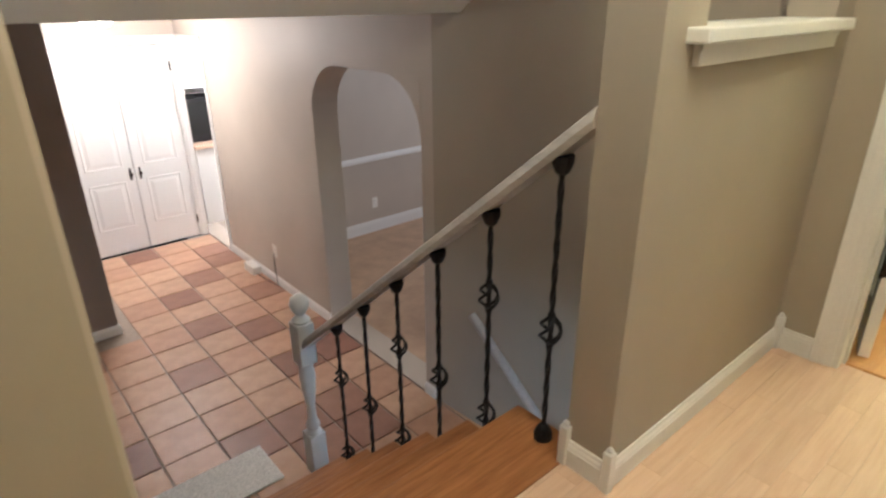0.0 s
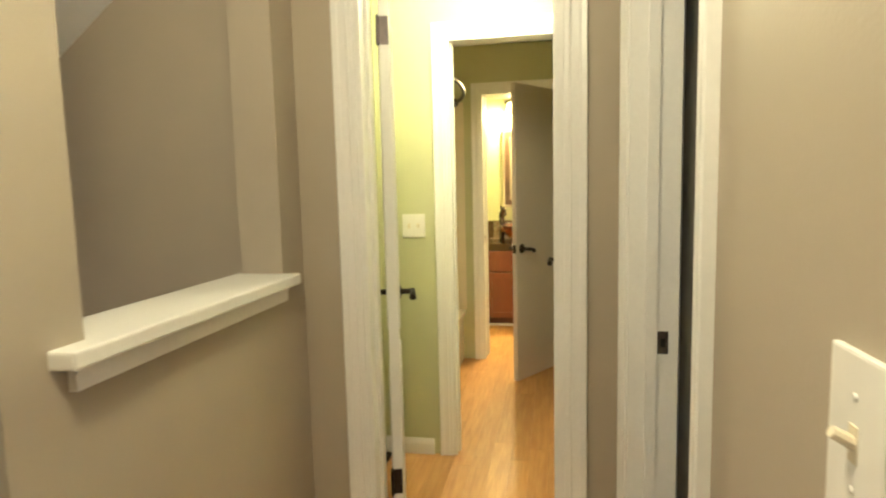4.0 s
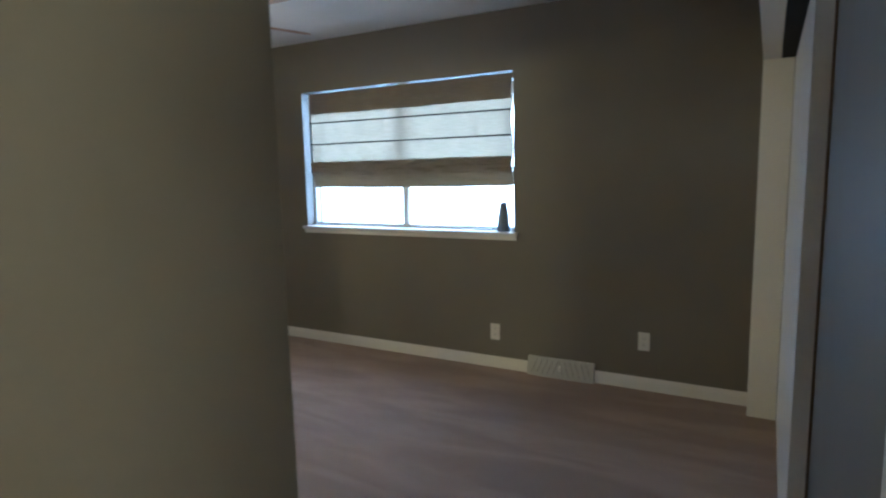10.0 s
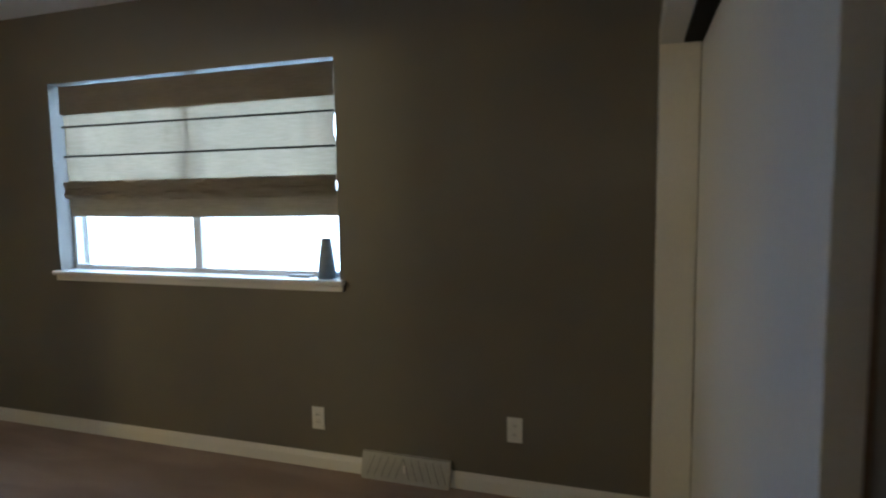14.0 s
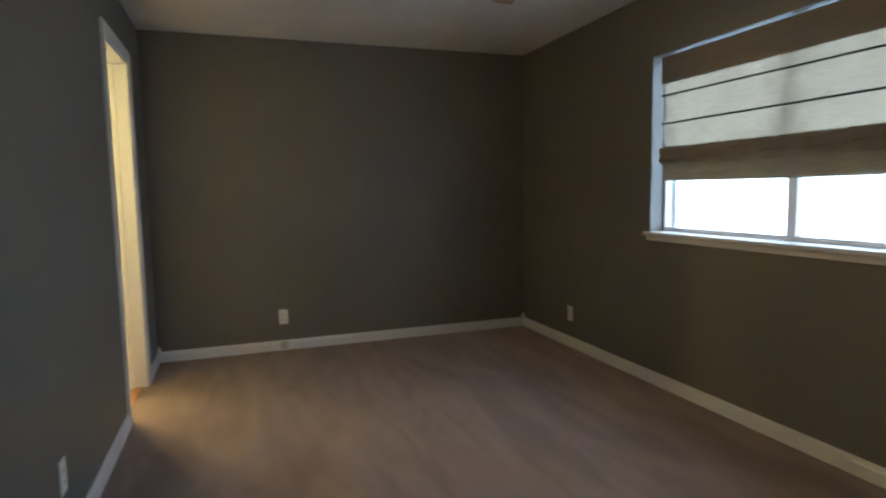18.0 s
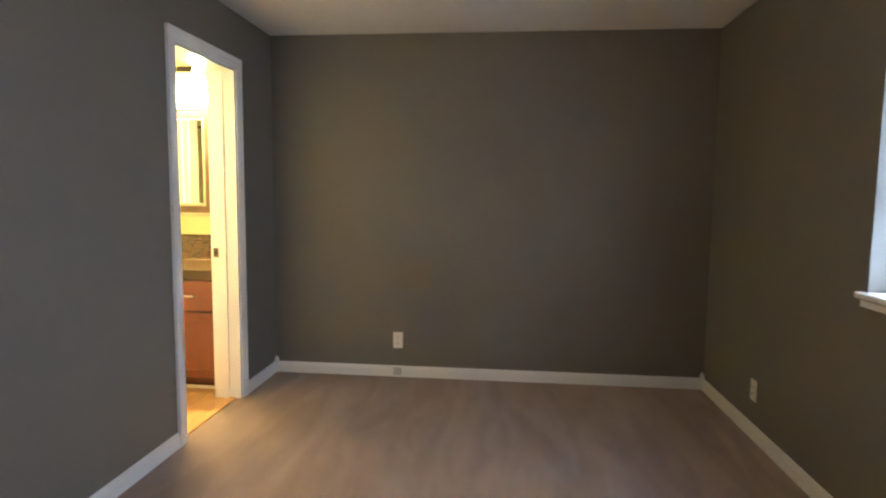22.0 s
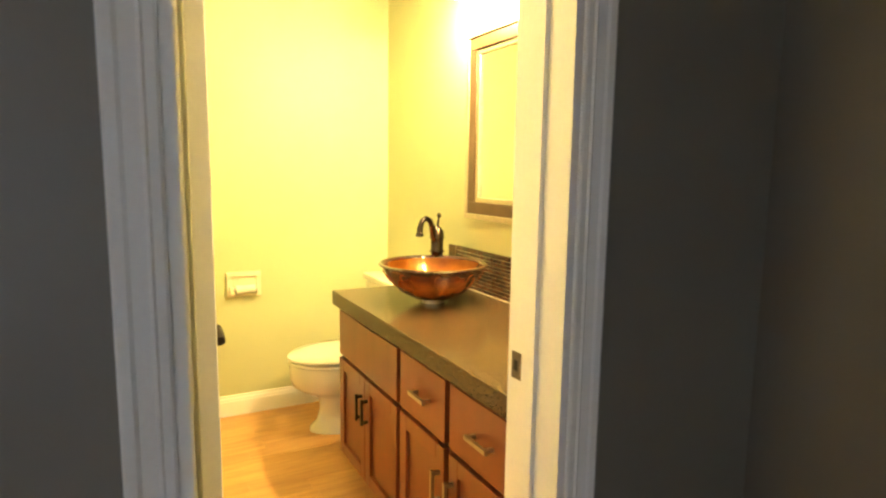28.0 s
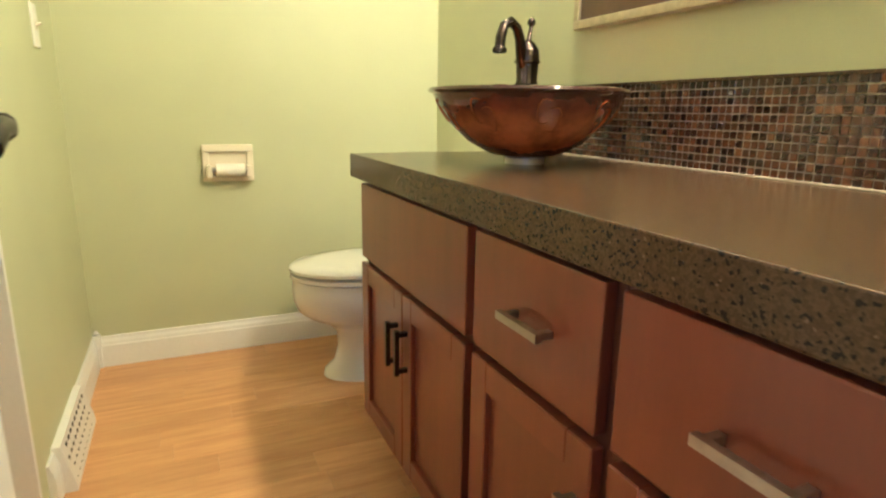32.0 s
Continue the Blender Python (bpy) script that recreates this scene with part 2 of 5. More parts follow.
l.new(mix(n, l, 0.20, speck, ramp(n, l, cl, [(0.38, (0.020, 0.013, 0.009)), (0.62, (0.095, 0.060, 0.031))])), b.inputs["Base Color"])
b.inputs["Roughness"].default_value = 0.22
b.inputs["Specular IOR Level"].default_value = 0.26

# amber art-glass bowl
AMBERG, n, l, b = mat("amber painted glass")
v = coords(n, l)
sw = noise_node(n, l, v, 14, 5, 0.6)
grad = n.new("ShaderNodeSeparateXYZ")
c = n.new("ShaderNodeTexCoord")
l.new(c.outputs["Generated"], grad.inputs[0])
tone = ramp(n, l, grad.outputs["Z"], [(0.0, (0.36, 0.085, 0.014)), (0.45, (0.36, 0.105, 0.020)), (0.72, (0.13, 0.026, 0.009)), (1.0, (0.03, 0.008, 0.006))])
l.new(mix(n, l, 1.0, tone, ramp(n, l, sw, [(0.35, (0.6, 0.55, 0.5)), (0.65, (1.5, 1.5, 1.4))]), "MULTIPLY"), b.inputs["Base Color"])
b.inputs["Roughness"].default_value = 0.09
b.inputs["Transmission Weight"].default_value = 0.12
b.inputs["Coat Weight"].default_value = 0.6

# gold inside of the bowl
GOLDG, n, l, b = mat("gold glass lining")
v = coords(n, l)
sw = noise_node(n, l, v, 12, 5, 0.6)
grad = n.new("ShaderNodeSeparateXYZ")
c = n.new("ShaderNodeTexCoord")
l.new(c.outputs["Generated"], grad.inputs[0])
depth = ramp(n, l, grad.outputs["Z"], [(0.0, (1.0, 1.0, 1.0)), (0.45, (0.7, 0.6, 0.5)), (0.85, (0.28, 0.20, 0.16))])
l.new(mix(n, l, 1.0, ramp(n, l, sw, [(0.3, (0.34, 0.10, 0.014)), (0.6, (0.62, 0.27, 0.035)), (0.75, (0.85, 0.52, 0.12))]), depth, "MULTIPLY"), b.inputs["Base Color"])
b.inputs["Roughness"].default_value = 0.15
b.inputs["Metallic"].default_value = 0.35

MIRROR, n, l, b = mat("mirror glass")
b.inputs["Base Color"].default_value = (0.86, 0.88, 0.86, 1)
b.inputs["Metallic"].default_value, b.inputs["Roughness"].default_value = 1.0, 0.02

GLASS, n, l, b = mat("window glass")
b.inputs["Base Color"].default_value = (1, 1, 1, 1)
b.inputs["Roughness"].default_value, b.inputs["Transmission Weight"].default_value, b.inputs["IOR"].default_value = 0.0, 1.0, 1.1

# roman blind linen lets part of the light through
LINEN, n, l, b = mat("beige linen")
v = coords(n, l, (1, 1, 1))
weave = noise_node(n, l, v, 300, 2)
slub = noise_node(n, l, coords(n, l, (4, 4, 40)), 3, 4)
col = ramp(n, l, slub, [(0.3, (0.42, 0.365, 0.30)), (0.7, (0.49, 0.43, 0.36))])
l.new(col, b.inputs["Base Color"])
b.inputs["Roughness"].default_value = 0.9
bump(n, l, b, weave, 0.4, 0.002)
tr = n.new("ShaderNodeBsdfTranslucent")
# Blotches in the let-through colour paint dappled leaf shade on the blind.
thick = noise_node(n, l, coords(n, l, (5, 5, 7)), 1.2, 4)
l.new(ramp(n, l, thick, [(0.35, (0.40, 0.36, 0.23)), (0.65, (0.86, 0.77, 0.50))]), tr.inputs["Color"])
ms = n.new("ShaderNodeMixShader")
ms.inputs[0].default_value = 0.085
l.new(b.outputs[0], ms.inputs[1])
l.new(tr.outputs[0], ms.inputs[2])
l.new(ms.outputs[0], n["Material Output"].inputs["Surface"])


def glow(name, color, strength):
    m, n, l, b = mat(name)
    b.inputs["Base Color"].default_value = (0.9, 0.88, 0.82, 1)
    b.inputs["Emission Color"].default_value = (*color, 1)
    b.inputs["Emission Strength"].default_value = strength
    b.inputs["Roughness"].default_value = 0.3
    return m


GLOBE = glow("lit opal glass", (1.0, 0.82, 0.58), 9)
SHADEG = glow("lit frosted glass", AMBER, 16)
OUTSIDE = glow("bright haze outside", (0.84, 0.93, 1.0), 4.5)
UNLIT = plain("unlit amber glass shade", (0.15, 0.032, 0.007), 0.25, 0, 0.2, 20)
FOLIAGE = plain("garden leaves", (0.06, 0.11, 0.035), 0.7, 0, 0.4, 8)

# ------------------------------------------------------------------ mesh helpers


def box(bm, x0, x1, y0, y1, z0, z1, mats=None):
    """A box; mats maps '-x' '+x' '-y' '+y' '-z' '+z' to material slots."""
    x0, x1 = min(x0, x1), max(x0, x1)
    y0, y1 = min(y0, y1), max(y0, y1)
    z0, z1 = min(z0, z1), max(z0, z1)
    v = [bm.verts.new((x, y, z)) for z in (z0, z1) for y in (y0, y1) for x in (x0, x1)]
    for key, ids in (("-z", (0, 2, 3, 1)), ("+z", (4, 5, 7, 6)), ("-y", (0, 1, 5, 4)), ("+y", (2, 6, 7, 3)), ("-x", (0, 4, 6, 2)), ("+x", (1, 3, 7, 5))):
        f = bm.faces.new([v[i] for i in ids])
        f.material_index = (mats or {}).get(key, 0)
    return v


def bevelled(bm, width, segments=2):
    bmesh.ops.bevel(bm, geom=list(bm.edges), offset=width, segments=segments, affect="EDGES", profile=0.6)


def cbox(x0, x1, y0, y1, z0, z1, width=0.0, segments=2):
    bm = bmesh.new()
    box(bm, x0, x1, y0, y1, z0, z1)
    if width:
        bevelled(bm, width, segments)
    return bm


def ring_loft(bm, rings, cap=True, close=False):
    """Skin rings of points, all of one length."""
    rows = [[bm.verts.new(p) for p in r] for r in rings]
    n = len(rows[0])
    pairs = list(zip(rows, rows[1:]))
    if close:
        pairs.append((rows[-1], rows[0]))
    for a, b in pairs:
        for i in range(n):
            bm.faces.new((a[i], a[(i + 1) % n], b[(i + 1) % n], b[i]))
    if cap and not close:
        bm.faces.new(rows[0][::-1])
        bm.faces.new(rows[-1])


def lathe(bm, profile, m=None, n=24, cap=True):
    """Turn (radius, height) pairs round z, then place with m."""
    m = m or Matrix()
    ring_loft(bm, [[m @ Vector((r * math.cos(a), r * math.sin(a), h)) for a in [2 * math.pi * i / n for i in range(n)]] for r, h in profile], cap)


def tube(bm, pts, radius, n=10):
    pts = [Vector(p) for p in pts]
    radii = radius if isinstance(radius, (list, tuple)) else [radius] * len(pts)
    rings = []
    side = None
    for i, p in enumerate(pts):
        d = (pts[min(i + 1, len(pts) - 1)] - pts[max(i - 1, 0)]).normalized()
        if side is None:
            side = d.orthogonal().normalized()
        side = (side - d * side.dot(d)).normalized()
        up = d.cross(side)
        rings.append([p + radii[i] * (math.cos(a) * side + math.sin(a) * up) for a in [2 * math.pi * k / n for k in range(n)]])
    ring_loft(bm, rings)


def finish(name, bm, mats, smooth=False):
    bmesh.ops.recalc_face_normals(bm, faces=bm.faces)
    me = bpy.data.meshes.new(name)
    bm.to_mesh(me)
    bm.free()
    for m in mats if isinstance(mats, (list, tuple)) else [mats]:
        me.materials.append(m)
    if smooth:
        for p in me.polygons:
            p.use_smooth = True
        me.set_sharp_from_angle(angle=radians(40))
    return me


def part(name, bm, material, parent, label="", smooth=False):
    ob = new(name, finish(name, bm, material, smooth))
    ob.parent = parent
    if parent is not None:
        ob.matrix_parent_inverse = Matrix.Identity(4)
    if label:
        tagged(ob, label)
    return ob


def thing(name, label, category, m=None, group="", kind=""):
    ob = new(name)
    ob.empty_display_size = 0.1
    if m is not None:
        ob.matrix_world = m
    return tagged(ob, label, category, group, kind)


def solid(name, bm, material, label, category, kind="", smooth=False, m=None, group=""):
    ob = new(name, finish(name, bm, material, smooth))
    if m is not None:
        ob.matrix_world = m
    return tagged(ob, label, category, group, kind)


def piece(name, mesh, parent, m):
    ob = new(name, mesh)
    ob.parent = parent
    ob.matrix_basis = m
    return ob


def wall(name, axis, at, thick, a0, a1, z0, z1, near, far, label, holes=(), ends=None):
    """A wall across x or y at a plane, thick to the plus side; near faces minus, far faces plus. holes: (a0, a1, z0, z1)."""
    bm = bmesh.new()
    cuts = sorted({a0, a1, *[min(max(h[0], a0), a1) for h in holes], *[min(max(h[1], a0), a1) for h in holes]})
    mats = [near, far, ends or near]
    keys = {"-x": 0, "+x": 1} if axis == "x" else {"-y": 0, "+y": 1}
    mk = {k: keys.get(k, 2) for k in ("-x", "+x", "-y", "+y", "-z", "+z")}
    for c0, c1 in zip(cuts, cuts[1:]):
        mid, spans = (c0 + c1) / 2, [(z0, z1)]
        for h in holes:
            if h[0] < mid < h[1]:
                spans = [s for lo, hi in spans for s in ((lo, min(hi, h[2])), (max(lo, h[3]), hi)) if s[1] - s[0] > 1e-4]
        for lo, hi in spans:
            if axis == "x":
                box(bm, at, at + thick, c0, c1, lo, hi, mk)
            else:
                box(bm, c0, c1, at, at + thick, lo, hi, mk)
    ob = new(name, finish(name, bm, mats))
    return tagged(ob, label, "wall", kind="structure")


def slab(name, x0, x1, y0, y1, z0, z1, material, label, category):
    return solid(name, cbox(x0, x1, y0, y1, z0, z1), material, label, category, "structure")


def baseboard(name, axis, at, out, a0, a1, z=0.0, h=0.080, t=0.014, label="white painted wooden baseboard along the wall"):
    """Stepped skirting; out is +1 or -1, the side of the plane it stands on."""
    sec = [(0, 0), (t, 0), (t, h * 0.70), (t * 0.86, h * 0.74), (t * 0.80, h * 0.82), (t * 0.52, h * 0.90), (t * 0.42, h), (0, h)]
    bm = bmesh.new()
    ring_loft(bm, [[(at + out * d, a, z + u) if axis == "x" else (a, at + out * d, z + u) for d, u in sec] for a in (a0, a1)])
    bmesh.ops.recalc_face_normals(bm, faces=bm.faces[:])
    return solid(name, bm, WHITE, label, "baseboard", "structure")


def corner_block(x, y, z=0.0, h=0.125, w=0.026):
    bm = cbox(x - w / 2, x + w / 2, y - w / 2, y + w / 2, z, z + h, 0.002, 1)
    lathe(bm, [(0.004, 0), (0.010, 0.008), (0.004, 0.016)], Matrix.Translation((x, y, z + h)), 10)
    return solid("baseboard_corner_block", bm, WHITE, "small white corner block with a rounded tip on the baseboard", "corner block")


CASING = [(0.0, 0.0), (0.0, 0.52), (0.07, 0.66), (0.24, 0.70), (0.30, 0.92), (0.37, 0.80), (0.66, 0.86), (0.75, 1.06), (0.94, 1.15), (1.0, 1.02), (1.0, 0.0)]


def casing(parent, axis, at, out, a0, a1, top, w=0.066, t=0.016, z0=0.0):
    """Moulded, mitred casing round an opening a0..a1 on one face of a wall: two legs and a head."""
    def place(u, d, z):
        return (at + out * d * t, u, z) if axis == "x" else (u, at + out * d * t, z)
    for inner, sign in ((a0, -1), (a1, 1)):
        bm = bmesh.new()
        ring_loft(bm, [[place(inner + sign * p * w, d, z0) for p, d in CASING], [place(inner + sign * p * w, d, top + p * w) for p, d in CASING]])
        part("casing_leg", bm, WHITE, parent)
    bm = bmesh.new()
    ring_loft(bm, [[place(a0 - p * w, d, top + p * w) for p, d in CASING], [place(a1 + p * w, d, top + p * w) for p, d in CASING]])
    part("casing_head", bm, WHITE, parent)


def jambs(parent, axis, at, thick, a0, a1, top, z0=0.0, t=0.018):
    """Jamb lining with door stops."""
    e = 0.003
    for u0, u1, s0, s1 in ((a0, a0 + t, a0 + t, a0 + t + 0.010), (a1 - t, a1, a1 - t - 0.010, a1 - t)):
        bm = bmesh.new()
        m0, m1 = at + thick * 0.42, at + thick * 0.66
        if axis == "x":
            box(bm, at - e, at + thick + e, u0, u1, z0, top)
            box(bm, m0, m1, s0, s1, z0, top)
        else:
            box(bm, u0, u1, at - e, at + thick + e, z0, top)
            box(bm, s0, s1, m0, m1, z0, top)
        part("jamb", bm, WHITE, parent)
    bm = bmesh.new()
    if axis == "x":
        box(bm, at - e, at + thick + e, a0 + t, a1 - t, top - t, top)
    else:
        box(bm, a0 + t, a1 - t, at - e, at + thick + e, top - t, top)
    part("jamb_head", bm, WHITE, parent)


def strike(parent, x0, x1, y0, y1, z):
    bm = cbox(x0, x1, y0, y1, z - 0.029, z + 0.029, 0.0008, 1)
    sp_ = part("strike_plate", bm, STRIKE, parent, "dark bronze strike plate")
    fx, fy = (0.0, 0.28) if x1 - x0 < y1 - y0 else (0.28, 0.0)
    wx, wy = x1 - x0, y1 - y0
    ex, ey = (0.0006, 0.0) if fx == 0.0 else (0.0, 0.0006)
    part("latch_hole", cbox(x0 - ex + wx * fx, x1 + ex - wx * fx, y0 - ey + wy * fy, y1 + ey - wy * fy, z - 0.011, z + 0.011), DARK, sp_)


def hinge(parent, x, y, z, along="x", size=0.089):
    bm = bmesh.new()
    lathe(bm, [(0.006, -size / 2), (0.006, size / 2)], Matrix.Translation((x, y, z)), 10)
    d = 0.016
    if along == "x":
        box(bm, x - d, x + d, y - 0.0025, y + 0.0025, z - size / 2, z + size / 2)
    else:
        box(bm, x - 0.0025, x + 0.0025, y - d, y + d, z - size / 2, z + size / 2)
    return part("hinge", bm, BRONZE, parent, "dark bronze door hinge")


def lever(parent, m, side):
    """Lever handle standing on local z; the arm runs to local -x and droops at its end."""
    bm = bmesh.new()
    lathe(bm, [(0.033, 0), (0.033, 0.004), (0.029, 0.009), (0.015, 0.013), (0.0115, 0.018), (0.0115, 0.052), (0.014, 0.056), (0.014, 0.064), (0.009, 0.070)], m, 20)
    tube(bm, [m @ Vector((x, side * y, z)) for x, y, z in ((0.0, 0.0, 0.060), (-0.016, 0.0, 0.061), (-0.034, 0.004, 0.061), (-0.050, 0.010, 0.060), (-0.062, 0.016, 0.058), (-0.068, 0.019, 0.057))], [0.012, 0.0115, 0.0115, 0.014, 0.015, 0.009], 12)
    return part("door_handle", bm, BRONZE, parent, "dark bronze lever handle", True)


def door_leaf(name, w, h, t, m, label, panels=((0.16, 0.20, 0.84, 0.735), (0.16, 0.87, 0.84, 1.90)), material=None, knobs=True, flush=False, hinge_z=(0.36, 1.86), knob_z=0.93, cols=1):
    """Local: hinge edge at x=0, width along +x, thickness along y, standing at z=0."""
    material = material or DOORW
    door = thing(name, label, "door", m)
    bm = bmesh.new()
    box(bm, 0, w, -t / 2, t / 2, 0.008, h)
    bevelled(bm, 0.002, 1)
    part("leaf", bm, material, door)
    if not flush:
        for px0, pz0, px1, pz1 in panels:
            for c in range(cols):
                u0 = w * (px0 + (px1 - px0) * c / cols) + (0.02 if c else 0)
                u1 = w * (px0 + (px1 - px0) * (c + 1) / cols) - (0.02 if c < cols - 1 else 0)
                for s in (-1, 1):
                    bm = bmesh.new()
                    y0 = s * t / 2
                    steps = ((0.0, -0.001), (0.003, 0.005), (0.012, 0.006), (0.020, 0.0015), (0.032, 0.0012), (0.062, 0.0065), (0.066, 0.0065))
                    ring_loft(bm, [[(u0 + q, y0 + s * d, pz0 + q), (u1 - q, y0 + s * d, pz0 + q), (u1 - q, y0 + s * d, pz1 - q), (u0 + q, y0 + s * d, pz1 - q)] for q, d in steps])
                    bmesh.ops.recalc_face_normals(bm, faces=bm.faces[:])
                    part("panel_moulding", bm, material, door)
    if knobs:
        for s in (-1, 1):
            lever(door, Matrix.Translation((w - 0.06, s * t / 2, knob_z)) @ Matrix.Rotation(-s * math.pi / 2, 4, "X"), s)
        bm = cbox(w - 0.0005, w + 0.0015, -0.0125, 0.0125, knob_z - 0.029, knob_z + 0.029)
        part("latch_plate", bm, BRONZE, door, "dark bronze latch plate")
    for z in hinge_z:
        h_ = hinge(door, -0.004, t / 2 + 0.003, z, "x")
        part("hinge_leaf", cbox(-0.0018, 0.0006, -t / 2 + 0.004, t / 2, z - 0.044, z + 0.044), BRONZE, h_)
    return door


def plate(name, m, label, gangs=1, toggles=1, outlet=False):
    """A wall plate in local x,z facing -y."""
    w, h = 0.070 + 0.046 * (gangs - 1), 0.116
    top = thing(name, label, "outlet" if outlet else "light switch", m)
    bm = cbox(-w / 2, w / 2, -0.006, 0, -h / 2, h / 2, 0.0025, 2)
    part("cover_plate", bm, PLATE, top)
    for g in range(gangs):
        gx = (g - (gangs - 1) / 2) * 0.046
        if outlet:
            for s in (-1, 1):
                bm = cbox(gx - 0.016, gx + 0.016, -0.0085, -0.004, s * 0.020 - 0.013, s * 0.020 + 0.013, 0.002, 1)
                part("socket", bm, PLATE, top)
                for sx in (-0.006, 0.006):
                    part("slot", cbox(gx + sx - 0.001, gx + sx + 0.001, -0.0092, -0.008, s * 0.020 - 0.004, s * 0.020 + 0.005), DARK, top)
        else:
            bm = bmesh.new()
            box(bm, gx - 0.005, gx + 0.005, -0.0068, -0.004, -0.012, 0.012)
            lathe(bm, [(0.0048, 0), (0.004, 0.016)], Matrix.Translation((gx, -0.005, 0.0)) @ Matrix.Rotation(radians(62), 4, "X"), 8)
            part("toggle", bm, IVORY, top)
        for s in (-1, 1):
            bm = bmesh.new()
            lathe(bm, [(0.003, 0), (0.0022, 0.0016)], Matrix.Translation((gx, -0.006, s * (0.030 if not outlet else 0.0))) @ Matrix.Rotation(radians(90), 4, "X"), 8)
            part("screw", bm, PLATE, top)
            if outlet:
                break
    return top


FACE_S, FACE_N, FACE_W, FACE_E = 0, 180, -90, 90   # turn so that a plate faces that way


def at(x, y, z, turn=0):
    return pose(x, y, z, 0, 0, turn)


# ------------------------------------------------------------------ upper floor: structure
TH = 0.115
DT = 2.07    # door head

D1A, D1B = -0.185, 0.425       # hall bathroom doorway (y)
B0, B1 = 1.07, 1.80            # bedroom doorway (x)
V0, V1 = 5.070, 5.750          # small bathroom doorway from the bedroom (x)
W2A, W2B = -0.225, 0.345        # inner doorway (y)
W3A, W3B = -0.26, 0.385        # doorway into the small bathroom (y)

wall("wall_hall_east", "x", HX, TH, SY - TH, PY + 0.13, -0.2, CZ, TAN, GREEN, "tan painted hall wall with a white door casing", [(D1A, D1B, -0.3, DT)], TAN)
wall("wall_hall_south", "y", SY - TH, TH, -2.6, HX + TH, -0.2, CZ, OLIVE, TAN, "tan painted hall wall beside the bedroom door", [(B0, B1, -0.3, DT)], TAN)
wall("wall_hall_west", "x", -2.7, 0.1, SY - TH, PY + 0.13, -0.2, CZ, TAN, TAN, "tan painted wall closing the hall")
wall("wall_hall_north", "y", PY, 0.13, -2.6, -0.07, -0.2, CZ, TAN, TAN, "tan painted hall wall before the stairs")
wall("half_wall", "y", PY, 0.13, 0.945, HX, -0.2, CZ, TAN, LAV, "tan painted wall with an open window to the stairwell", [(1.105, 1.845, 1.09, CZ - 0.12)], TAN)
wall("wall_bedroom_entry", "x", NX, TH, NY + 0.0, SY - TH, 0, CZ, OLIVE, GREEN, "grey olive bedroom entry wall with a light switch", (), OLIVE)
wall("wall_bedroom_north", "y", NY, BT, NX + 0.002, EX + 0.2, 0, CZ, OLIVE, GREEN, "grey olive bedroom wall with the bathroom doorway", [(V0, V1, -0.1, DT)], OLIVE)
wall("wall_bedroom_east", "x", EX, 0.12, WY - 0.2, NY, 0, CZ, OLIVE, OLIVE, "plain grey olive bedroom wall")
wall("wall_bedroom_south", "y", WY - 0.2, 0.2, WX - 0.8, EX, 0, CZ, TAN, OLIVE, "grey olive bedroom wall with a wide window", [(2.775, 4.600, 0.945, 2.03)], OLIVE)
wall("wall_bedroom_west", "x", WX - 0.1, 0.1, -2.42, SY - TH, 0, CZ, OLIVE, OLIVE, "grey olive wall between the closet and the bedroom door", (), OLIVE)
wall("wall_closet_head", "x", WX - 0.1, 0.29, WY + 0.001, -2.421, 2.006, CZ, OLIVE, OLIVE, "grey olive wall above the closet", (), OLIVE)
wall("wall_closet_back", "x", WX - 0.8, 0.08, WY, -2.0, 0, CZ, OLIVE, OLIVE, "plain back wall of the closet")
wall("wall_closet_side", "y", -2.42, 0.08, WX - 0.72, WX - 0.1, 0, CZ, OLIVE, OLIVE, "plain side wall of the closet")
wall("wall_closet_pier", "y", WY, 0.145, WX, WX + 0.18, 0, CZ, OLIVE, OLIVE, "narrow grey olive pier by the closet", (), OLIVE)

wall("wall_bath_partition", "x", D2, 0.10, BS, 1.6, 0, CZ, GREEN, GREEN, "green partition wall with a doorway", [(W2A, W2B, -0.1, DT)], GREEN)
wall("wall_bath_entry_north", "y", 0.70, 0.1, HX + TH, D2, 0, CZ, GREEN, LAV, "green wall of the bathroom entry")
wall("wall_bath_entry_south", "y", -0.42, 0.09, HX + TH, D2, 0, CZ, GREEN, GREEN, "green wall of the bathroom entry")
wall("wall_tub_north", "y", 1.30, 0.1, D2 + 0.1, D3, 0, CZ, IVORY, GREEN, "pale tiled wall behind the tub")
wall("wall_tub_south", "y", -0.40, 0.1, D2 + 0.1, D3, 0, CZ, GREEN, GREEN, "green wall of the tub room")
wall("wall_small_bath_west", "x", D3, BW - D3, BS, BN, 0, CZ, GREEN, GREEN, "green wall between the tub room and the small bathroom", [(W3A, W3B, -0.1, DT)], GREEN)
wall("wall_small_bath_north", "y", BN, 0.1, BW - 0.2, BE + 0.1, 0, CZ, GREEN, GREEN, "pale green wall with a recessed paper holder")
wall("wall_small_bath_east", "x", BE, 0.1, BS, BN, 0, CZ, GREEN, GREEN, "pale green wall behind the vanity")

slab("ceiling_hall", -2.7, HX + TH, SY - TH, PY + 0.13, CZ, CZ + 0.1, CEIL, "white painted hall ceiling", "ceiling")
slab("ceiling_bedroom", WX - 0.8, EX + 0.12, WY - 0.2, SY - TH - 0.002, CZ + 0.003, CZ + 0.103, CEIL, "white painted bedroom ceiling", "ceiling")
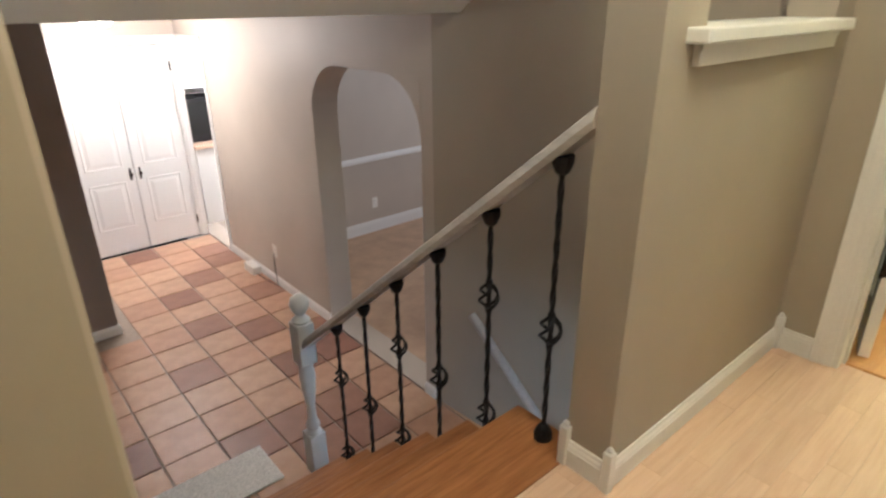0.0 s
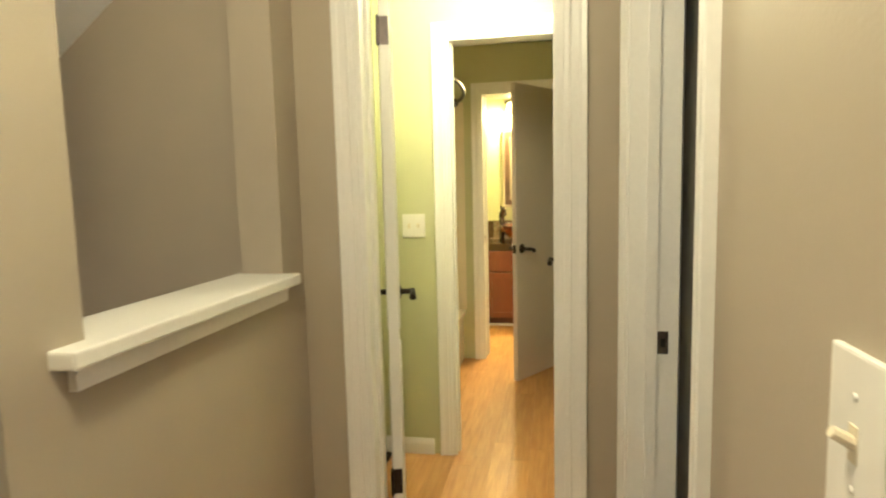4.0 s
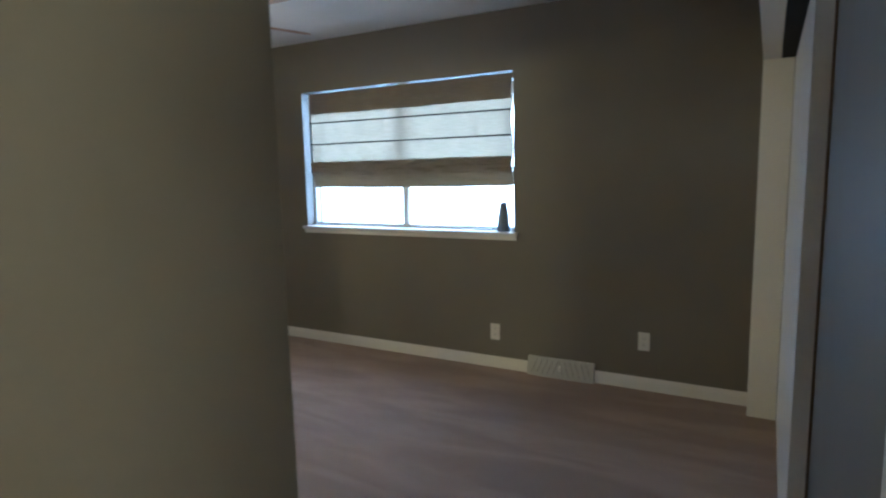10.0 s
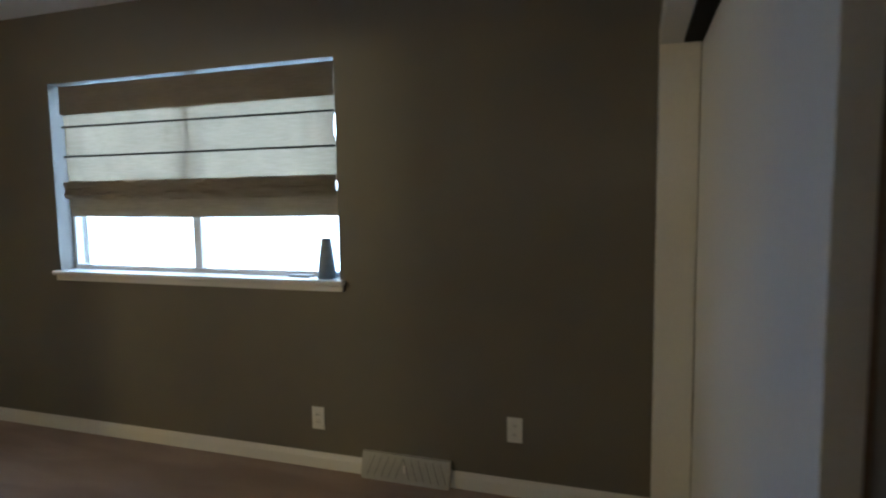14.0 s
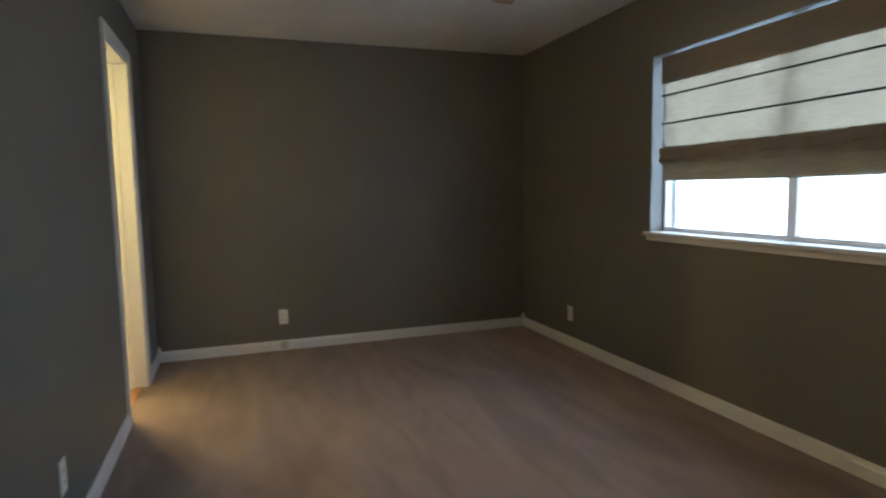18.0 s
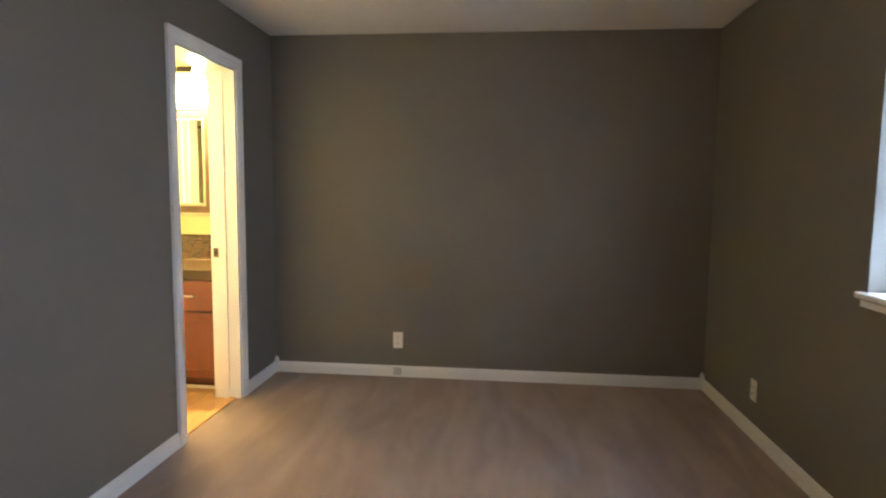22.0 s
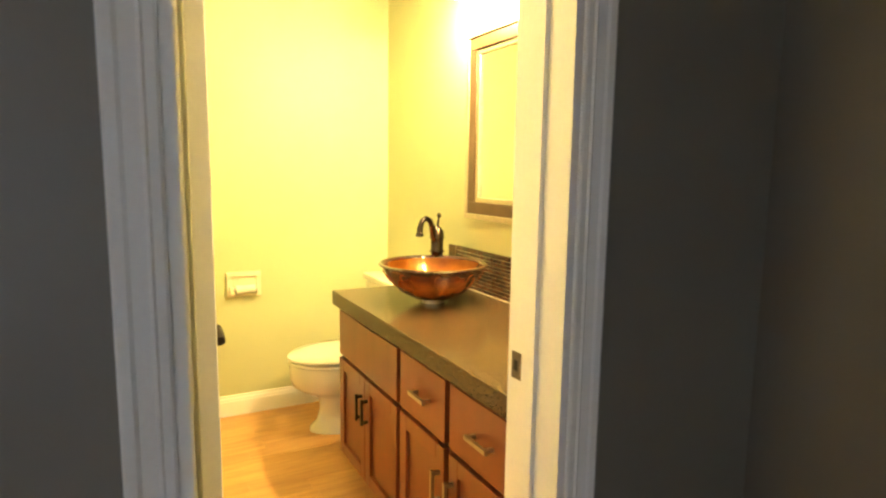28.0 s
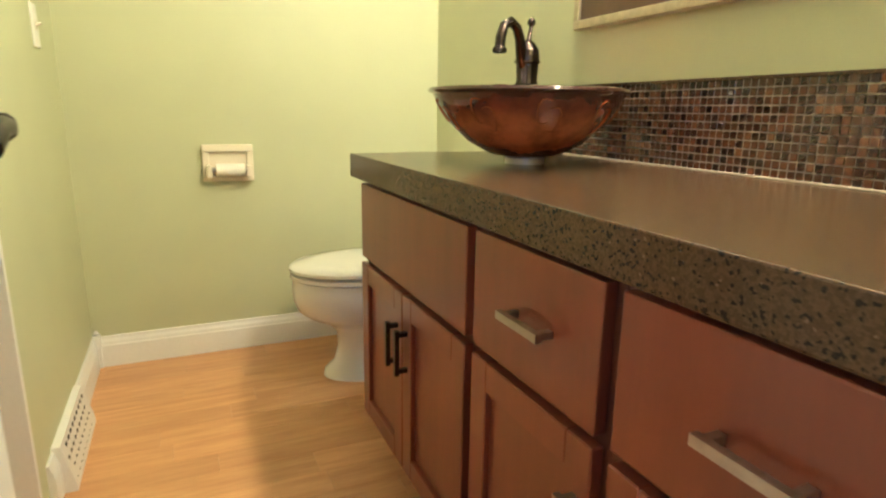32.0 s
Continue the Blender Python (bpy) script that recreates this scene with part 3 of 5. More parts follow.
slab("ceiling_bathroom", HX + TH + 0.002, BE + 0.1, NY + 0.122, 1.6, CZ + 0.006, CZ + 0.106, CEIL, "white painted bathroom ceiling", "ceiling")
bm = bmesh.new()
box(bm, WX - 0.8, EX, WY, NY + 0.05, -0.12, 0.0)
box(bm, WX - 0.1, NX, NY + 0.05, SY - TH * 0.5, -0.12, 0.0)
solid("floor_bedroom", bm, CARPET, "tan wall-to-wall carpet with vacuum strokes", "carpet", "structure")
slab("floor_hall", -2.6, HX + TH * 0.6, SY - TH * 0.5 + 0.002, 0.70, -0.15, -0.009, DARK, "subfloor under pale laminate planks", "floor")
slab("floor_bath", HX + TH * 0.6 + 0.001, BE, NY + 0.055, 1.42, -0.14, -0.009, DARK, "subfloor under honey bamboo planks", "floor")

for nm, ax, at_, out, a0, a1 in (
        ("baseboard_half_wall", "y", PY, -1, 0.945, HX), ("baseboard_hall_east", "x", HX, -1, 0.495, PY), ("baseboard_half_wall_end", "x", 0.945, -1, PY, PY + 0.13),
        ("baseboard_hall_south", "y", SY, 1, -2.6, B0 - 0.07), ("baseboard_bath_entry", "x", D2, -1, 0.445, 0.70),
        ("baseboard_entry", "x", NX, -1, NY, SY - TH), ("baseboard_bed_north_west", "y", NY, -1, NX - 0.014, V0 - 0.07), ("baseboard_bed_north_east", "y", NY, -1, V1 + 0.07, EX),
        ("baseboard_bed_east", "x", EX, -1, WY, NY), ("baseboard_bed_south_west", "y", WY, 1, WX + 0.195, 2.218), ("baseboard_bed_south_east", "y", WY, 1, 2.668, EX),
        ("baseboard_bed_west", "x", WX, 1, -2.418, -1.3)):
    baseboard(nm, ax, at_, out, a0, a1)
for nm, ax, at_, out, a0, a1 in (("baseboard_bath_north", "y", BN, -1, BW, BE), ("baseboard_bath_west_a", "x", BW, 1, 0.88, BN), ("baseboard_bath_west_b", "x", BW, 1, W3B + 0.07, 0.52)):
    baseboard(nm, ax, at_, out, a0, a1, 0, 0.115, 0.016)
for x, y in ((HX - 0.014, PY - 0.014), (0.945 - 0.008, PY - 0.008), (0.945 - 0.008, PY + 0.13), (EX - 0.012, NY - 0.012), (EX - 0.012, WY + 0.012), (BW + 0.014, BN - 0.014)):
    corner_block(x, y, 0.0, 0.105 if x > EX - 0.02 and y < NY else 0.125)

# sill of the stairwell window
sill = thing("window_sill", "white painted wooden sill on the hall half wall", "window sill")
bm = cbox(1.030, 1.862, PY - 0.048, PY + 0.15, 1.09, 1.121, 0.005, 2)
part("sill_board", bm, WHITE, sill)
bm = bmesh.new()
box(bm, 1.065, 1.838, PY - 0.016, PY, 1.045, 1.09)
box(bm, 1.065, 1.838, PY - 0.020, PY - 0.012, 1.075, 1.09)
part("apron", bm, WHITE, sill)

# doorways
fr = thing("door_1", "white cased doorway from the hall to the green bathroom", "doorway", kind="structure")
casing(fr, "x", HX, -1, D1A, D1B, DT)
casing(fr, "x", HX + TH, 1, D1A, D1B, DT)
jambs(fr, "x", HX, TH, D1A, D1B, DT)
fr = thing("door_2", "white cased doorway from the hall to the bedroom", "doorway", kind="structure")
casing(fr, "y", SY, 1, B0, B1, DT)
casing(fr, "y", SY - TH, -1, B0, B1, DT)
jambs(fr, "y", SY - TH, TH, B0, B1, DT)
strike(fr, B1 - 0.0205, B1 - 0.0175, SY - TH * 0.82, SY - TH * 0.60, 0.96)
fr = thing("door_3", "white cased doorway inside the green bathroom", "doorway", kind="structure")
casing(fr, "x", D2, -1, W2A, W2B, DT)
casing(fr, "x", D2 + 0.10, 1, W2A, W2B, DT)
jambs(fr, "x", D2, 0.10, W2A, W2B, DT)
fr = thing("door_4", "white cased doorway between tub room and small bathroom", "doorway", kind="structure")
casing(fr, "x", D3, -1, W3A, W3B, DT)
jambs(fr, "x", D3, BW - D3, W3A, W3B, DT)
strike(fr, D3 + 0.045, D3 + 0.075, W3B - 0.0205, W3B - 0.0175, 0.95)
fr = thing("door_5", "white cased doorway from the bedroom to the small bathroom", "doorway", kind="structure")
casing(fr, "y", NY, -1, V0, V1, DT)
casing(fr, "y", NY + BT, 1, V0, V1, DT)
jambs(fr, "y", NY, BT, V0, V1, DT)
strike(fr, V1 - 0.0205, V1 - 0.0175, NY + 0.125, NY + 0.158, 0.94)

# door leaves
door_leaf("door", D1B - D1A - 0.04, 2.04, 0.035, at(HX + TH + 0.016, D1B - 0.056, 0, 15), "white panelled bathroom door standing open against the wall", cols=2)
door_leaf("door", B1 - B0 - 0.04, 2.04, 0.035, at(B0 + 0.035, SY - TH - 0.02, 0, -86), "white panelled bedroom door standing wide open", cols=2)
door_leaf("door", W2B - W2A - 0.04, 2.04, 0.035, at(D2 + 0.118, W2A + 0.032, 0, -3), "white bathroom door folded back against the wall", cols=2)
door_leaf("door", W3B - W3A - 0.04, 2.04, 0.035, at(D3 - 0.02, W3A + 0.03, 0, 180 - 33), "white flush door standing half open, shade in its colour", flush=True, material=DOORSHADE)
door_leaf("door", 0.64, 2.04, 0.035, at(5.138, -0.848, 0, 89.2), "white two-panel bathroom door standing open inward", knob_z=0.905)

# ------------------------------------------------------------------ hall planks
def planks(parent, mesh_name, material, x0, x1, y0, y1, z, width, length, along, gap=0.0012, keep=None):
    """Boards laid in staggered rows; whole boards share one mesh, cut ones get their own."""
    meshes = {}
    rnd = random.Random(5)
    a0, a1, b0, b1 = (x0, x1, y0, y1) if along == "x" else (y0, y1, x0, x1)
    b = b0
    while b < b1 - 0.005:
        w = min(width, b1 - b)
        a = a0 - rnd.random() * length
        while a < a1:
            s, e = max(a, a0), min(a + length, a1)
            a += length
            if e - s < 0.03:
                continue
            key = (round(e - s, 4), round(w, 3))
            if key not in meshes:
                L, Wd = e - s - gap, w - gap
                bm = bmesh.new()
                c = 0.0004
                if along == "x":
                    lo, hi = [(-L / 2, -Wd / 2), (L / 2, -Wd / 2), (L / 2, Wd / 2), (-L / 2, Wd / 2)], None
                else:
                    lo = [(-Wd / 2, -L / 2), (Wd / 2, -L / 2), (Wd / 2, L / 2), (-Wd / 2, L / 2)]
                rows = [[Vector((p, q, -0.009)) for p, q in lo], [Vector((p, q, -c)) for p, q in lo], [Vector((p - math.copysign(c, p), q - math.copysign(c, q), 0)) for p, q in lo]]
                ring_loft(bm, rows)
                meshes[key] = finish(mesh_name, bm, material)
            ca, cb = (s + e) / 2, b + w / 2
            piece("plank", meshes[key], parent, Matrix.Translation((ca, cb, z) if along == "x" else (cb, ca, z)))
        b += w


# ------------------------------------------------------------------ stairs down
RX = 0.97
RUN, RISE, NOSE = 0.2325, 0.20, 1.0
stairs = thing("staircase", "oak staircase leading down to a tiled entry", "stairs", kind="structure")
bm = cbox(-0.045, 1.03, 0.752, NOSE, -0.03, 0.0, 0.006, 2)
part("tread", bm, OAK, stairs)
for i in range(1, 6):
    y0 = NOSE + RUN * (i - 1)
    part("tread", cbox(-0.045, 1.03, y0 - 0.028, y0 + RUN, -RISE * i - 0.028, -RISE * i, 0.006, 2), OAK, stairs)
for i in range(0, 6):
    y0 = NOSE + RUN * i - 0.028
    part("riser", cbox(-0.045, 1.02, y0 - 0.018, y0, -RISE * (i + 1), -RISE * i - 0.028), OAK, stairs)
bm = bmesh.new()
pts = [(0.76, -1.2), (0.76, -0.031)]
for i in range(0, 6):
    y = NOSE + RUN * i - 0.05
    pts += [(y, -RISE * i - 0.031), (y, -RISE * (i + 1) - 0.031)]
pts[-1] = (pts[-1][0], -1.2)
fa = [bm.verts.new((1.0, y, z)) for y, z in pts]
fb = [bm.verts.new((1.03, y, z)) for y, z in pts]
bm.faces.new(fa)
bm.faces.new(fb[::-1])
for i in range(len(pts)):
    j = (i + 1) % len(pts)
    bm.faces.new((fa[i], fa[j], fb[j], fb[i]))
part("stringer", bm, LAV, stairs)

rail = thing("stair_railing", "pale painted handrail with black iron balusters", "railing")
slope = 0.838


def rail_z(y):
    return 0.955 - slope * (y - 0.77)


bm = bmesh.new()
prof = [(-0.030, 0.000), (0.030, 0.000), (0.034, 0.020), (0.026, 0.044), (0.010, 0.054), (-0.010, 0.054), (-0.026, 0.044), (-0.034, 0.020)]
ring_loft(bm, [[(RX + u, y, rail_z(y) - 0.054 + v) for u, v in prof] for y in (0.752, 2.335)])
RAILW = wood("grey washed wood", (0.44, 0.40, 0.36), (0.58, 0.54, 0.49), 0.4, (20, 2, 20), 0.05)
part("handrail", bm, RAILW, rail)
NEWELW = plain("blue grey painted newel", (0.60, 0.62, 0.64), 0.4, 0, 0.05, 10)
bm = bmesh.new()
nw = 0.045
box(bm, RX - nw, RX + nw, 2.36 - nw, 2.36 + nw, LZ, LZ + 0.26)
box(bm, RX - nw, RX + nw, 2.36 - nw, 2.36 + nw, LZ + 0.70, LZ + 0.93)
bevelled(bm, 0.004, 1)
lathe(bm, [(0.044, 0.26), (0.030, 0.285), (0.038, 0.31), (0.024, 0.35), (0.022, 0.43), (0.036, 0.54), (0.042, 0.62), (0.034, 0.67), (0.044, 0.70)], Matrix.Translation((RX, 2.36, LZ)), 20)
lathe(bm, [(0.040, 0.93), (0.046, 0.945), (0.026, 0.965), (0.022, 0.975), (0.040, 1.00), (0.047, 1.03), (0.040, 1.062), (0.018, 1.08), (0.004, 1.084)], Matrix.Translation((RX, 2.36, LZ)), 20)
part("newel_post", bm, NEWELW, rail, "turned newel post with a ball top", True)
for i in range(6):
    y = 0.85 + RUN * i
    z0, z1 = -RISE * i, rail_z(y) - 0.052
    bm = bmesh.new()
    hw = 0.0066
    turns = 44
    rings = []
    for k in range(turns + 1):
        a = k * 0.42
        rings.append([(RX + hw * 1.3 * math.cos(a + q * math.pi / 2), y + hw * 1.3 * math.sin(a + q * math.pi / 2), z0 + (z1 - z0) * k / turns) for q in range(4)])
    ring_loft(bm, rings)
    bal = part("baluster", bm, IRON, rail, "twisted black iron baluster with basket knots")
    for zz, s in ((z0, 1), (z1, -1)):
        bm = bmesh.new()
        rr = [(0.027, 0), (0.027, s * 0.018), (0.018, s * 0.040), (0.010, s * 0.048)]
        lathe(bm, rr, Matrix.Translation((RX, y, zz)), 12)
        part("shoe", bm, IRON, bal)
    knots = (0.43,) if i % 2 == 0 else (0.17, 0.68)
    for kf in knots:
        kz = z0 + (z1 - z0) * kf
        for a in range(4):
            bm = bmesh.new()
            path = []
            for k in range(9):
                q = k / 8
                ang = a * math.pi / 2 + q * math.pi * 0.9
                rad = 0.006 + 0.026 * math.sin(math.pi * q)
                path.append((RX + rad * math.cos(ang), y + rad * math.sin(ang), kz - 0.042 + 0.084 * q))
            tube(bm, path, 0.0046, 6)
            part("basket_wire", bm, IRON, bal)
        for zz in (kz - 0.047, kz + 0.047):
            bm = bmesh.new()
            lathe(bm, [(0.008, -0.008), (0.0115, 0), (0.008, 0.008)], Matrix.Translation((RX, y, zz)), 10)
            part("collar", bm, IRON, bal)

# ------------------------------------------------------------------ lower floor
wall("wall_stairs_west", "x", -0.17, 0.12, PY + 0.13, 1.02, LZ - 0.1, CZ, LAV, LAV, "pale wall beside the stairs", (), LAV)
wall("wall_archway", "x", AX, 0.20, 2.40, 7.2, -2.6, CZ, LAV, LAV, "tan painted wall with an arched opening", [(2.50, 3.70, LZ, 0.80), (5.72, 7.05, LZ, 0.83)], LAV)
bm = bmesh.new()
ring_loft(bm, [[(AX, 2.40, z), (AX + 0.2, 2.40, z), (AX + 0.2, PY + 0.132, z), (AX + 0.121, PY + 0.132, z)] for z in (-2.6, CZ)])
solid("wall_stairwell_east", bm, TAN, "tan painted stairwell wall beside the stairs", "wall", "structure")
wall("wall_entry_closet_side", "x", AX - 0.14, 0.14, 6.46, 7.2, LZ, LC, LAV, WHITE, "white painted wall between closet and kitchen", (), WHITE)
# rounded shoulders of the arch
arch = bmesh.new()
R = 0.34
for yc, s in ((2.50, 1), (3.70, -1)):
    curve = [(yc + s * (R - R * math.cos(a)), 0.80 - R + R * math.sin(a)) for a in [math.pi / 2 * k / 10 for k in range(11)]]
    pts = [(yc - s * 0.002, 0.802), (yc + s * R, 0.802)] + curve[::-1] + [(yc - s * 0.002, 0.80 - R)]
    fa = [arch.verts.new((AX - 0.002, y, z)) for y, z in pts]
    fb = [arch.verts.new((AX + 0.202, y, z)) for y, z in pts]
    arch.faces.new(fa)
    arch.faces.new(fb[::-1])
    for i in range(len(pts)):
        j = (i + 1) % len(pts)
        arch.faces.new((fa[i], fa[j], fb[j], fb[i]))
solid("wall_arch_shoulders", arch, LAV, "rounded shoulders of the arched opening", "wall", "structure")
wall("wall_entry_closet", "y", 6.34, 0.12, 0.43, AX, LZ, LC, LAV, LAV, "tan painted wall with white closet doors", [(0.71, 1.79, LZ, 0.83)], WHITE)
wall("wall_entry_west", "x", 0.41, 0.12, 4.65, 6.34, LZ, LC, DARKTAN, DARKTAN, "dark brown painted wall", (), DARKTAN)
wall("wall_entry_south_face", "y", 4.65, 0.12, -2.2, 0.41, LZ, LC, DARKTAN, DARKTAN, "dark brown painted wall", (), DARKTAN)
wall("wall_lower_west", "x", -2.3, 0.1, 0.78, 4.77, LZ, LC, LAV, LAV, "plain wall closing the lower floor")
wall("wall_lower_south", "y", 0.78, 0.12, -2.2, -0.172, LZ, LC, LAV, LAV, "plain wall closing the lower floor")
slab("ceiling_lower_side", -2.3, -0.05, 0.78, 2.2, LC, LC + 0.1, CEIL, "white painted lower ceiling beside the stairs", "ceiling")
slab("ceiling_lower", -2.3, AX, 2.2, 6.5, LC, LC + 0.1, CEIL, "white painted lower ceiling", "ceiling")
bm = bmesh.new()
prof = [(2.2, LC), (0.66, CZ), (0.66, CZ + 0.12), (2.2, LC + 0.12)]
fa = [bm.verts.new((-0.05, y, z)) for y, z in prof]
fb = [bm.verts.new((AX + 0.13, y, z)) for y, z in prof]
bm.faces.new(fa)
bm.faces.new(fb[::-1])
for i in range(4):
    bm.faces.new((fa[i], fa[(i + 1) % 4], fb[(i + 1) % 4], fb[i]))
solid("ceiling_stairs_slope", bm, CEIL, "sloped white ceiling above the stairs", "ceiling", "structure")
slab("floor_lower_side", -2.2, -0.05, 0.80, 2.02, LZ - 0.14, LZ - 0.012, GROUT, "terracotta tile floor beside the stairs", "floor")
lower = slab("floor_lower", -2.2, AX, 2.02, 6.34, LZ - 0.14, LZ - 0.012, GROUT, "terracotta tile floor with grey grout", "floor")
slab("floor_stairwell_down", 1.03, AX + 0.13, -0.4, 2.02, -2.6, -2.5, GROUT, "dark floor at the foot of the lower stairs", "floor")
baseboard("baseboard_arch_a", "x", AX, -1, 3.70, 5.72, LZ)
baseboard("baseboard_arch_b", "x", AX, -1, 2.40, 2.50, LZ)
baseboard("baseboard_entry_south", "y", 4.65, -1, -2.2, 0.53, LZ)
baseboard("baseboard_entry_west", "x", 0.53, 1, 4.636, 6.34, LZ)
down = thing("lower_staircase", "stairs leading down to the basement", "stairs", kind="structure")
for i in range(6):
    part("tread", cbox(1.035, AX - 0.002, 2.02 - 0.25 * (i + 1), 2.02 - 0.25 * i + 0.02, LZ - 0.19 * (i + 1) - 0.03, LZ - 0.19 * (i + 1), 0.005, 1), OAK, down)
hr = thing("wall_handrail", "pale wooden handrail on the stairwell wall", "handrail")
bm = bmesh.new()
tube(bm, [(AX - 0.06, 2.02, LZ + 0.80), (AX - 0.06, 0.70, LZ - 0.22)], 0.024, 10)
part("rail", bm, RAILW, hr, smooth=True)
for y in (1.8, 1.0):
    bm = bmesh.new()
    zz = LZ + 0.80 - (2.02 - y) * 0.773
    tube(bm, [(AX, y, zz - 0.07), (AX - 0.05, y, zz - 0.06), (AX - 0.06, y, zz - 0.02)], 0.007, 8)
    part("bracket", bm, BRONZE, hr)

# dining room seen through the arch
wall("wall_dining_north", "y", 5.15, 0.1, AX + 0.2, 5.2, LZ, LC, LAV, LAV, "pale dining room wall with a chair rail")
wall("wall_dining_east", "x", 5.2, 0.1, 1.6, 5.25, LZ, LC, LAV, LAV, "pale dining room wall")
wall("wall_dining_south", "y", 1.65, 0.1, AX + 0.2, 5.2, LZ, LC, LAV, LAV, "plain wall closing the dining room")
slab("floor_dining", AX, 5.2, 1.65, 5.15, LZ - 0.1, LZ - 0.001, plain("pale wood floor", (0.50, 0.34, 0.22), 0.45, 0, 0.15, 6), "pale brown wooden dining room floor", "floor")
slab("ceiling_dining", AX + 0.2, 5.3, 1.6, 5.25, LC, LC + 0.1, CEIL, "white dining room ceiling", "ceiling")
baseboard("baseboard_dining", "y", 5.15, -1, AX + 0.2, 5.2, LZ, 0.13)
baseboard("baseboard_dining_east", "x", 5.2, -1, 1.75, 5.13, LZ, 0.13)
bm = bmesh.new()
box(bm, AX + 0.2, 5.2, 5.125, 5.15, LZ + 0.80, LZ + 0.86)
box(bm, AX + 0.2, 5.2, 5.11, 5.15, LZ + 0.82, LZ + 0.84)
solid("trim_chair_rail", bm, WHITE, "white chair rail moulding", "trim", "structure")
plate("wall_outlet", at(3.3, 5.15, LZ + 0.33, FACE_S), "white wall outlet on the dining room wall", outlet=True)

# kitchen glimpse
wall("wall_kitchen_east", "x", 4.2, 0.1, 5.25, 7.2, LZ, LC, CEIL, CEIL, "white kitchen wall")
wall("wall_kitchen_north", "y", 7.2, 0.1, AX, 4.3, LZ, LC, CEIL, CEIL, "white kitchen wall")
slab("floor_kitchen", AX, 4.2, 5.25, 7.2, LZ - 0.1, LZ - 0.001, GROUT, "tan kitchen floor", "floor")
slab("ceiling_kitchen", AX, 4.3, 5.25, 7.3, LC, LC + 0.1, CEIL, "white kitchen ceiling", "ceiling")
kc = thing("kitchen_cabinet", "white kitchen base cabinet with a tan worktop", "cabinet")
part("body", cbox(1.96, 2.6, 6.62, 7.19, LZ, LZ + 0.88, 0.004, 1), WHITE, kc)
part("worktop", cbox(1.95, 2.62, 6.58, 7.19, LZ + 0.88, LZ + 0.92, 0.004, 1), LAM, kc)
mw = thing("microwave_oven", "black microwave oven on the kitchen worktop", "microwave")
part("body", cbox(1.96, 2.55, 6.78, 7.19, LZ + 0.92, LZ + 1.40, 0.006, 1), IRON, mw)
part("door_glass", cbox(2.00, 2.40, 6.772, 6.7795, LZ + 1.01, LZ + 1.37), DARK, mw)
uc = thing("wall_cabinet", "white kitchen wall cabinet", "cabinet")
part("body", cbox(1.96, 2.58, 6.84, 7.19, LZ + 1.50, LZ + 2.3, 0.004, 1), WHITE, uc)

# closet double doors
fr = thing("door_6", "white casing round the entry closet doors", "doorway", kind="structure")
casing(fr, "y", 6.34, -1, 0.71, 1.79, 0.83, 0.06, 0.016, LZ)
jambs(fr, "y", 6.34, 0.12, 0.71, 1.79, 0.83, LZ)
fr = thing("door_7", "white casing round the kitchen opening", "doorway", kind="structure")
casing(fr, "x", AX, -1, 5.72, 6.32 + 0.7, 0.83, 0.06, 0.016, LZ)
for k, (x0, turn) in enumerate(((0.73, 0), (1.77, 180))):
    d = door_leaf("closet_door", 0.515, 2.0, 0.035, pose(x0, 6.365, LZ, 0, 0, turn), "tall white closet door with moulded panels", ((0.17, 0.26, 0.83, 0.74), (0.17, 0.88, 0.83, 1.88)), knobs=False, hinge_z=(0.2, 1.8))
    bm = bmesh.new()
    s = -1 if k == 0 else 1
    lathe(bm, [(0.006, 0), (0.006, 0.012), (0.018, 0.018), (0.020, 0.026), (0.010, 0.032)], Matrix.Translation((0.475, s * 0.0175, 0.80)) @ Matrix.Rotation(math.pi / 2 * -s, 4, "X"), 14)
    box(bm, 0.465, 0.485, s * 0.0175, s * 0.023, 0.74, 0.86)
    part("pull", bm, BRONZE, d, "dark pull knob")

# entry ceiling lamp and small things by the wall
el = thing("ceiling_lamp", "small ceiling lamp with lit glass shades", "lamp")
bm = bmesh.new()
lathe(bm, [(0.07, LC), (0.075, LC - 0.02), (0.05, LC - 0.03)], Matrix.Translation((1.00, 5.40, 0)), 20)
part("canopy", bm, NICKEL, el, smooth=True)
for dx in (-0.06, 0.06):
    bm = bmesh.new()
    lathe(bm, [(0.02, LC - 0.03), (0.05, LC - 0.06), (0.055, LC - 0.09), (0.03, LC - 0.11), (0.004, LC - 0.115)], Matrix.Translation((1.00 + dx, 5.40, 0)), 16)
    part("shade", bm, GLOBE, el, smooth=True)
plate("wall_outlet", at(AX, 4.62, LZ + 0.33, FACE_W), "white wall outlet with a cord plugged in", outlet=True)
bm = bmesh.new()
tube(bm, [(AX - 0.02, 4.62, LZ + 0.31), (AX - 0.03, 4.60, LZ + 0.16), (AX - 0.04, 4.56, LZ + 0.02), (AX - 0.05, 4.75, LZ + 0.006), (AX - 0.06, 4.95, LZ + 0.006)], 0.004, 6)
solid("power_cord", bm, DARK, "thin dark power cord hanging to the floor", "cord")
bm = cbox(AX - 0.10, AX - 0.016, 4.95, 5.15, LZ - 0.0, LZ + 0.075, 0.008, 2)
dev = solid("cable_box", bm, PLATE, "small white device on the tile floor", "device")
rug = solid("rug", cbox(-0.03, 0.80, 2.42, 2.74, LZ + 0.0, LZ + 0.012, 0.004, 1), RUG, "small pale woven rug at the foot of the stairs", "rug")

